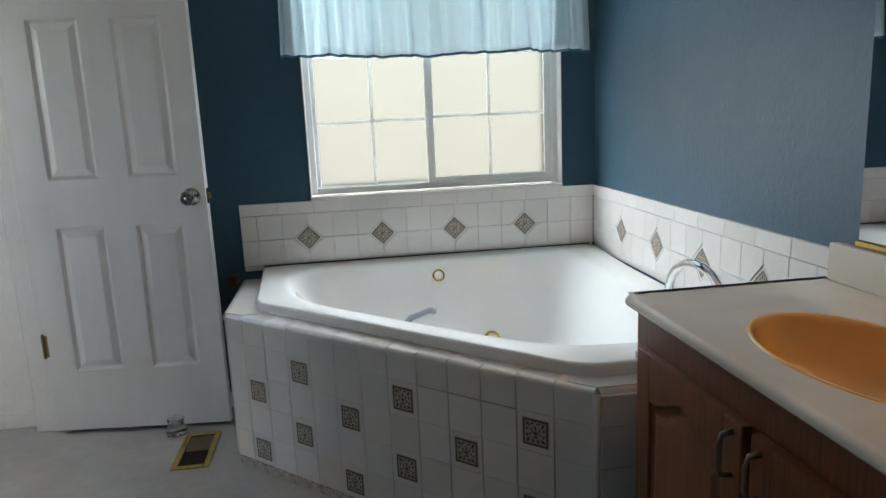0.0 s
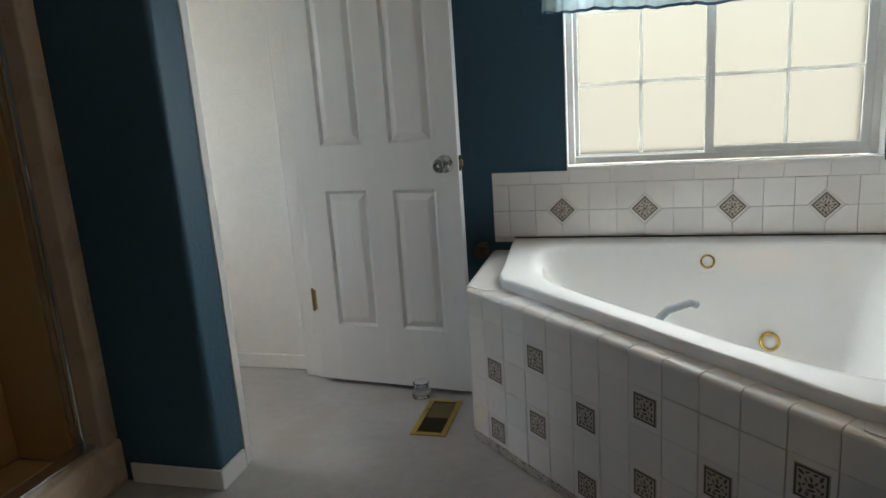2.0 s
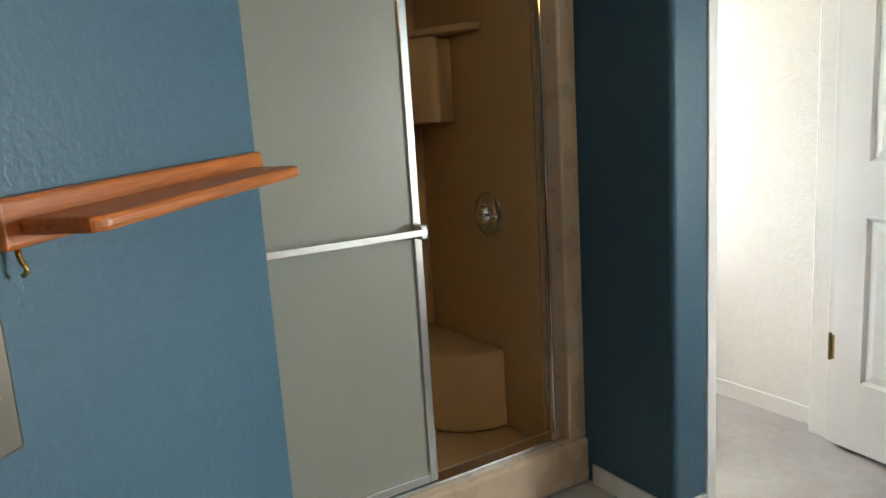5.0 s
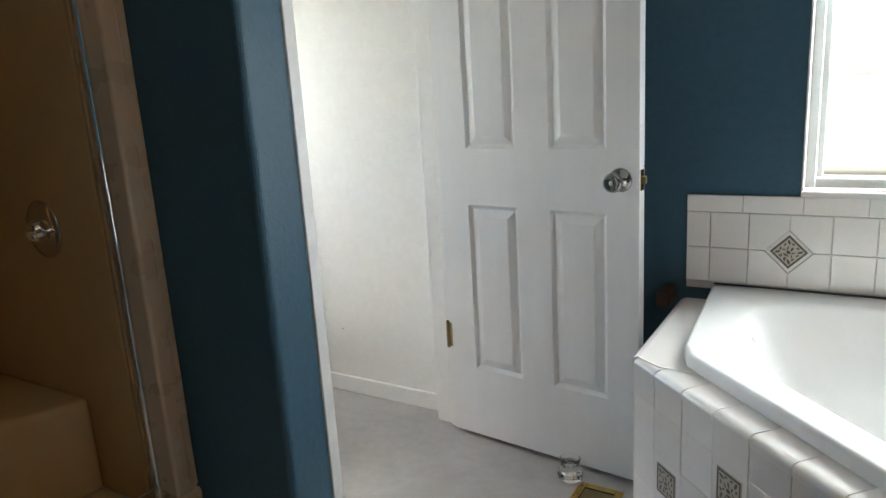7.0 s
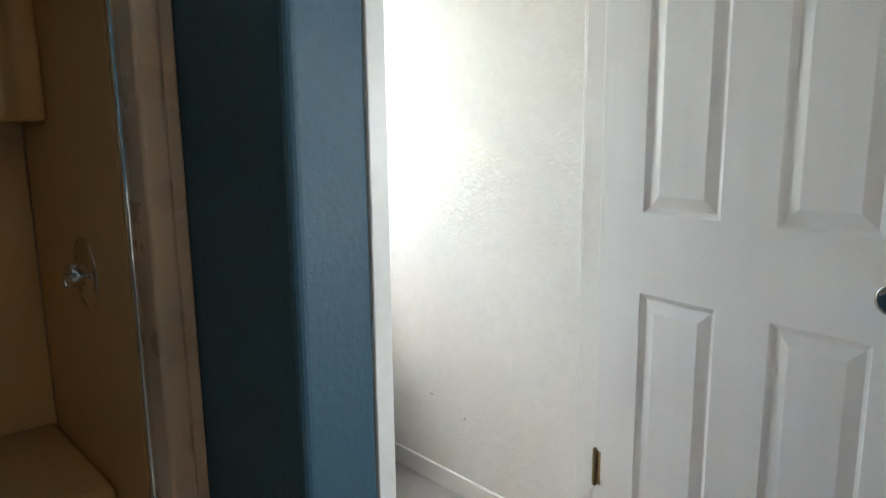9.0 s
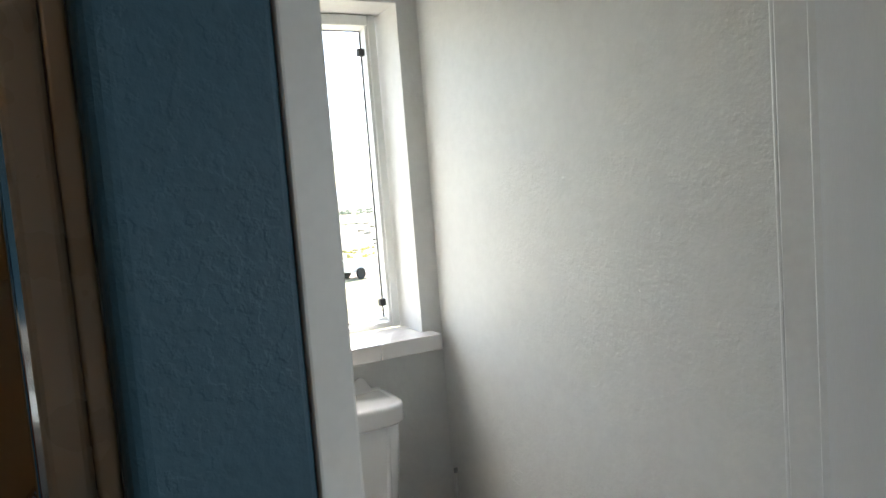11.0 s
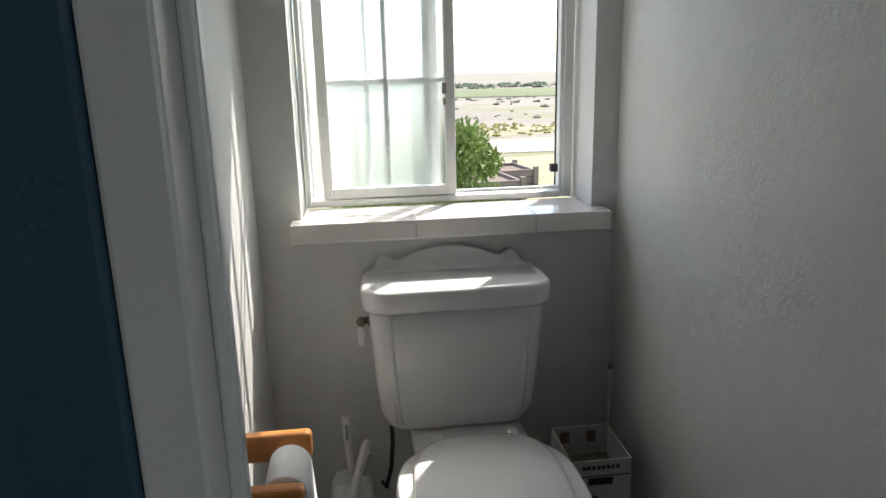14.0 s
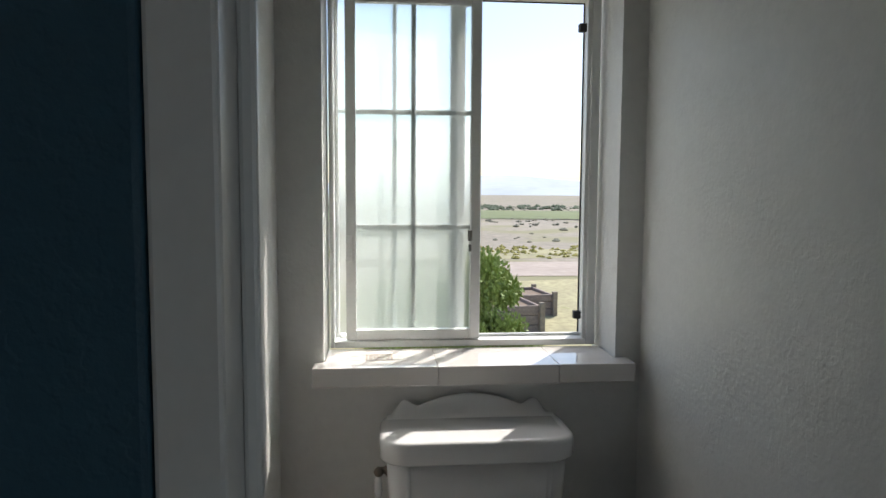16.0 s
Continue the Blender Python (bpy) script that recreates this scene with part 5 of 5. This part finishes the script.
part("wand_grip", tube_bm([(cx + 0.044, cy + 0.030, 0.315), (cx + 0.034, cy + 0.046, 0.36)], [0.007, 0.008]), GREY_PLASTIC, caddy, "grey grip", True)
part("sticker", boxes_bm([(cx + 0.0625, cx + 0.064, cy + 0.010, cy + 0.045, 0.13, 0.18)]), GREY_PLASTIC, caddy, "dark blue label")

carton = thing("waste_carton", "white printed cardboard carton used as a waste bin", "cardboard box", at=(0.043, -0.004, 0))
CARD = surface("white_cardboard", (0.52, 0.51, 0.49), 0.8, grain=(40, 0.05), blotch=(5, 0.08))
CARD_IN = surface("brown_cardboard", (0.16, 0.12, 0.09), 0.9, grain=(40, 0.1), blotch=(5, 0.12))
INK = surface("black_print", (0.03, 0.03, 0.035), 0.6)
bx0, bx1, by0, by1, bz = -3.485, -3.325, -0.208, -0.058, 0.360
part("front_side", boxes_bm([(bx1 - 0.004, bx1, by0, by1, 0, bz)]), CARD, carton)
part("back_side", boxes_bm([(bx0, bx0 + 0.004, by0, by1, 0, bz + 0.004)]), CARD, carton)
part("south_side", boxes_bm([(bx0 + 0.004, bx1 - 0.004, by0, by0 + 0.004, 0, bz)]), CARD, carton)
part("north_side", boxes_bm([(bx0 + 0.004, bx1 - 0.004, by1 - 0.004, by1, 0, bz)]), CARD, carton)
part("lining", boxes_bm([(bx0 + 0.005, bx1 - 0.005, by0 + 0.005, by1 - 0.005, 0.002, 0.285)]), CARD_IN, carton, "brown rubbish inside")
for y in (-0.175, -0.105):
    part("inner_flap", boxes_bm([(bx0 + 0.0045, bx0 + 0.006, y - 0.012, y + 0.012, 0.32, 0.352)]), CARD_IN, carton)
part("print_line", boxes_bm([(bx1 + 0.0003, bx1 + 0.001, by0 + 0.002, by1 - 0.002, 0.318, 0.321)]), INK, carton)
for k, w in enumerate((0.011, 0.009, 0.009, 0.010, 0.009, 0.010, 0.008, 0.009)):
    y = by0 + 0.030 + 0.0118 * k
    part("print", boxes_bm([(bx1 + 0.0003, bx1 + 0.001, y, y + w - 0.001, 0.337, 0.347)]), INK, carton)
part("hand_hole", boxes_bm([(bx1 + 0.0003, bx1 + 0.0012, by0 + 0.045, by1 - 0.045, 0.296, 0.315)]), DARK, carton)
part("print_swoosh", moved(boxes_bm([(0, 0.0008, -0.04, 0.03, -0.008, 0.010)]), Matrix.Translation((bx1 + 0.0003, by0 + 0.05, 0.262)) @ Matrix.Rotation(radians(-28), 4, "X")), INK, carton)
stick = thing("cleaning_stick", "thin pale plastic stick leaning in the closet corner", "stick", at=(0.043, 0, 0))
part("shaft", tube_bm([(-3.55, -0.050, 0.0), (-3.60, -0.022, 0.30), (-3.615, -0.012, 0.455)], [0.007, 0.006, 0.005]), PLASTIC, stick, "", True)
part("tip", tube_bm([(-3.615, -0.012, 0.455), (-3.616, -0.0115, 0.468)], 0.0062), GREY_PLASTIC, stick)
for x in (-3.02, -2.86):
    mark = thing("wall_mark", "small grey scuff mark on the white wall", "scuff")
    part("mark", boxes_bm([(x - 0.006, x + 0.005, YN - 0.0012, YN - 0.0004, 0.31 if x < -2.9 else 0.27, 0.314 if x < -2.9 else 0.274)]), GREY_PLASTIC, mark)

# ---- outdoors ----
GZ = -0.60


def fall(r):
    """Height of the open ground at a distance from the house."""
    return GZ - (0.035 * max(0, min(r, 2400) - 40) ** 0.75)


def ground_sheet():
    """One sheet to the horizon: a yard that falls away gently to a plain, with low hills beyond."""
    bm = bmesh.new()
    rs = [0, 4, 7, 10, 13, 17, 22, 28, 36, 48, 65, 90, 130, 190, 280, 420, 640, 950, 1400, 2000, 2800, 4600]
    n = 96
    rings = []
    for r in rs:
        ring = []
        for k in range(n):
            a = 2 * math.pi * k / n
            x, y = r * math.cos(a), r * math.sin(a)
            z = fall(r)
            near_hill = math.exp(-((math.degrees(a) - 148) / 9) ** 2) * max(0, 1 - abs(r - 420) / 260)
            z += 40 * near_hill
            ring.append(bm.verts.new((x - 2, y, z)))
        rings.append(ring)
    for a, b in zip(rings[1:], rings[2:]):
        for k in range(n):
            bm.faces.new((a[k], a[(k + 1) % n], b[(k + 1) % n], b[k]))
    bm.faces.new(rings[1])
    bmesh.ops.recalc_face_normals(bm, faces=bm.faces[:])
    g = tagged(new("ground", mesh_of("ground", bm, SOIL, True)), "dry grass and dirt falling away to a plain", "ground", kind="structure")
    return g


ground_sheet()


def far_band(name, label, category, r0, r1, a0, a1, height, mat, seed):
    """A stretch of far country between two distances, raised to an uneven crest."""
    bm = bmesh.new()
    n = 120
    rows = [[], [], []]
    for k in range(n + 1):
        a = radians(a0 + (a1 - a0) * k / n)
        crest = height * (0.55 + 0.9 * noise.noise(Vector((k * 0.045 + seed, seed, 0))) + 0.25 * noise.noise(Vector((k * 0.2, seed, 3)))) if height else 0.3
        for row, r, z in ((0, r0, fall(r0) + 0.06), (1, (r0 + r1) / 2, fall((r0 + r1) / 2) + max(0.06, crest)), (2, r1, fall(r1) + 0.06)):
            rows[row].append(bm.verts.new((r * math.cos(a) - 2, r * math.sin(a), z)))
    for p, q in zip(rows, rows[1:]):
        for k in range(n):
            bm.faces.new((p[k], p[k + 1], q[k + 1], q[k]))
    bmesh.ops.recalc_face_normals(bm, faces=bm.faces[:])
    return tagged(new(name, mesh_of(name, bm, mat, True)), label, category, kind="structure")


# distance haze is painted into the far hills' pale blue grey colour
HAZE_TINT = surface("far_slopes_haze_tint", (0.43, 0.48, 0.53), 1.0, grain=(0.02, 0.06), blotch=(0.003, 0.12))
FIELD = surface("green_field", (0.135, 0.165, 0.065), 0.95, grain=(0.5, 0.15), blotch=(0.05, 0.2))
far_band("backdrop_hills", "hills far across the plain, coloured pale blue grey for haze", "hills", 3000, 4400, 120, 240, 95, HAZE_TINT, 2.3)
far_band("ground_field", "green irrigated field in the plain", "field", 56, 98, 120, 215, 0, FIELD, 1.1)
ROAD = surface("dirt_track", (0.37, 0.31, 0.27), 0.95, grain=(4, 0.12), blotch=(0.6, 0.12))
bm = bmesh.new()
rv = [[bm.verts.new((x + 0.25 * math.sin(y * 0.2), y, GZ + 0.012)) for x in (-20.8, -17.6)] for y in range(-26, 30, 2)]
for a, b in zip(rv, rv[1:]):
    bm.faces.new((a[0], a[1], b[1], b[0]))
GRASS = surface("yellowed_grass", (0.31, 0.285, 0.165), 0.95, grain=(9, 0.25), blotch=(0.5, 0.25), spots=(1.2, 0.6, (0.20, 0.22, 0.07)))
for gname, g0, g1 in (("ground_lawn", -16.9, -8.2), ("ground_verge", -25.0, -21.3)):
    gm = bmesh.new()
    gv = [[gm.verts.new((x + 0.35 * math.sin(y * 0.31 + x) + 0.2 * math.sin(y * 0.9), y, GZ + 0.006)) for x in (g0, g1)] for y in range(-26, 30)]
    for a, b in zip(gv, gv[1:]):
        gm.faces.new((a[0], a[1], b[1], b[0]))
    tagged(new(gname, mesh_of(gname, gm, GRASS)), "yellowed short grass beside a dirt track", "grass", kind="structure")
tagged(new("road", mesh_of("road", bm, ROAD)), "pale dirt track across the dry grass", "road", kind="structure")


def raised_bed(at, turn, w, d, h):
    bed = thing("garden_bed", "weathered wooden raised garden bed filled with soil", "garden bed", "raised garden beds", at=at, turn=turn)
    for k in range(3):
        z0, z1 = h * k / 3 + 0.004, h * (k + 1) / 3 - 0.004
        for bxs in ((-w, w, -d, -d + 0.04, z0, z1), (-w, w, d - 0.04, d, z0, z1), (-w, -w + 0.04, -d + 0.04, d - 0.04, z0, z1), (w - 0.04, w, -d + 0.04, d - 0.04, z0, z1)):
            part("plank", boxes_bm([bxs], 0.004), PLANKS, bed)
    for sx in (-1, 1):
        for sy in (-1, 1):
            part("corner_post", boxes_bm([(sx * (w + 0.012) - 0.035, sx * (w + 0.012) + 0.035, sy * (d + 0.012) - 0.035, sy * (d + 0.012) + 0.035, 0, h + 0.04)], 0.004), surface("pale_post", (0.30, 0.25, 0.20), 0.9, grain=(30, 0.2)), bed)
    soil = part("soil", boxes_bm([(-w + 0.041, w - 0.041, -d + 0.041, d - 0.041, 0.0, h - 0.05)]), surface("bed_soil", (0.20, 0.15, 0.11), 0.95, grain=(20, 0.3)), bed)
    return bed


raised_bed((-11.45, 0.92, GZ), 8, 0.50, 0.52, 0.40)
raised_bed((-12.80, 1.50, GZ), 8, 0.45, 0.48, 0.34)


def shrub(at, radius, height, leaves, seed, name="shrub", label="leafy green shrub growing close to the house"):
    """Stems from the ground with a ragged crown of many small leaves."""
    rng = random.Random(seed)
    s = thing(name, label, "shrub", at=at)
    clumps = []
    for k in range(34):
        a, r = rng.uniform(0, 6.283), radius * rng.uniform(0.15, 1.0) ** 0.6
        z = height * rng.uniform(0.22, 1.0)
        r *= math.sqrt(max(0.05, 1.0 - max(0, (z / height - 0.45) / 0.62) ** 2))
        clumps.append((Vector((r * math.cos(a), r * math.sin(a), z)), rng.uniform(0.10, 0.24) * radius * 1.5))
    for k in range(7):
        tip = clumps[k * 4][0]
        part("stem", tube_bm([(tip.x * 0.08, tip.y * 0.08, 0), (tip.x * 0.4, tip.y * 0.4, tip.z * 0.5), tuple(tip)], [0.018, 0.012, 0.005], 6), PLANKS, s)
    verts, faces = [], []
    for k in range(leaves):
        c, rr = clumps[rng.randrange(len(clumps))]
        d = Vector((rng.gauss(0, 1), rng.gauss(0, 1), rng.gauss(0, 1))).normalized() * rr * rng.uniform(0.5, 1.15)
        p = c + d
        if p.z < 0.02:
            continue
        out = (d + Vector((0, 0, rng.uniform(-0.5, 0.6)))).normalized()
        side = out.cross(Vector((rng.uniform(-1, 1), rng.uniform(-1, 1), 1))).normalized()
        up = side.cross(out)
        L, w = rng.uniform(0.025, 0.050), rng.uniform(0.009, 0.016)
        b = len(verts)
        verts += [p, p + out * L * 0.5 + side * w, p + out * L + up * L * 0.15, p + out * L * 0.5 - side * w]
        faces.append((b, b + 1, b + 2, b + 3))
    me = bpy.data.meshes.new("crown")
    me.from_pydata([tuple(v) for v in verts], [], faces)
    me.materials.append(LEAF)
    crown = new("crown", me)
    crown.parent = s
    crown["kind"] = "stuff"
    return s


shrub((-6.75, -0.14, GZ), 0.66, 1.34, 26000, 3)
# sage and grass tufts over the plain, and the far tree line
SAGE = surface("sage_brush", (0.24, 0.23, 0.17), 0.9, grain=(6, 0.2), blotch=(0.3, 0.3))
FAR_GREEN = surface("far_trees", (0.11, 0.14, 0.085), 0.9, grain=(0.3, 0.2), blotch=(0.05, 0.3))


def scatter(name, label, category, count, place, size, mat, seed, lobes=5):
    rng = random.Random(seed)
    verts, faces = [], []
    for _ in range(count):
        x, y = place(rng)
        r = math.hypot(x + 2, y)
        z = fall(r)
        h = rng.uniform(*size)
        for _l in range(lobes):
            cx, cy, s = x + rng.uniform(-0.7, 0.7) * h, y + rng.uniform(-0.7, 0.7) * h, h * rng.uniform(0.35, 0.8)
            b = len(verts)
            ring = [(cx + s * math.cos(a) * rng.uniform(0.7, 1.2), cy + s * math.sin(a) * rng.uniform(0.7, 1.2), z + s * rng.uniform(0.2, 0.5)) for a in (0.2, 1.3, 2.4, 3.5, 4.6, 5.6)]
            verts += [(cx, cy, z - 0.05)] + ring + [(cx + rng.uniform(-0.2, 0.2) * s, cy, z + s * rng.uniform(0.9, 1.3))]
            for k in range(6):
                faces.append((b, b + 1 + (k + 1) % 6, b + 1 + k))
                faces.append((b + 7, b + 1 + k, b + 1 + (k + 1) % 6))
    me = bpy.data.meshes.new(name)
    me.from_pydata(verts, [], faces)
    me.materials.append(mat)
    return tagged(new(name, me), label, category, kind="stuff")


scatter("sage_brush", "grey green sage brush dotted over the dry plain", "brush", 2400, lambda g: (-2 - g.uniform(25, 150), g.uniform(-40, 70)), (0.06, 0.24), SAGE, 5)
scatter("grass_tufts", "yellow green grass tufts by the dirt track", "grass", 700, lambda g: (-2 - g.uniform(19.5, 24), g.uniform(-10, 16)), (0.04, 0.14), surface("yellow_grass", (0.30, 0.27, 0.07), 0.9, grain=(6, 0.2)), 6, 3)
scatter("far_tree_line", "dark green line of trees far across the plain", "trees", 420, lambda g: (-2 - g.uniform(100, 150), g.uniform(-40, 80)), (0.25, 0.85), FAR_GREEN, 7)

# white cart standing this side of the track
WHITE_METAL = surface("white_sheet_metal", (0.70, 0.70, 0.68), 0.4, grain=(10, 0.04), blotch=(2, 0.06))
cart = thing("garden_cart", "small white two-wheeled garden cart standing on dry grass", "garden cart", at=(-17.2, 4.5, GZ + 0.006), turn=20)
part("body", boxes_bm([(-0.24, 0.24, -0.33, 0.33, 0.18, 0.46)], 0.03, 3), WHITE_METAL, cart)
part("drawbar", tube_bm([(0, -0.31, 0.21), (0, -0.58, 0.19)], 0.018), DARK, cart)
for x in (-0.265, 0.265):
    part("wheel", lathe_bm([(0.055, -0.03), (0.12, -0.035), (0.135, -0.013), (0.135, 0.013), (0.12, 0.035), (0.055, 0.03)], 20, Matrix.Translation((x, 0, 0.135)) @ Matrix.Rotation(radians(90), 4, "Y")), DARK, cart, "black wheel")
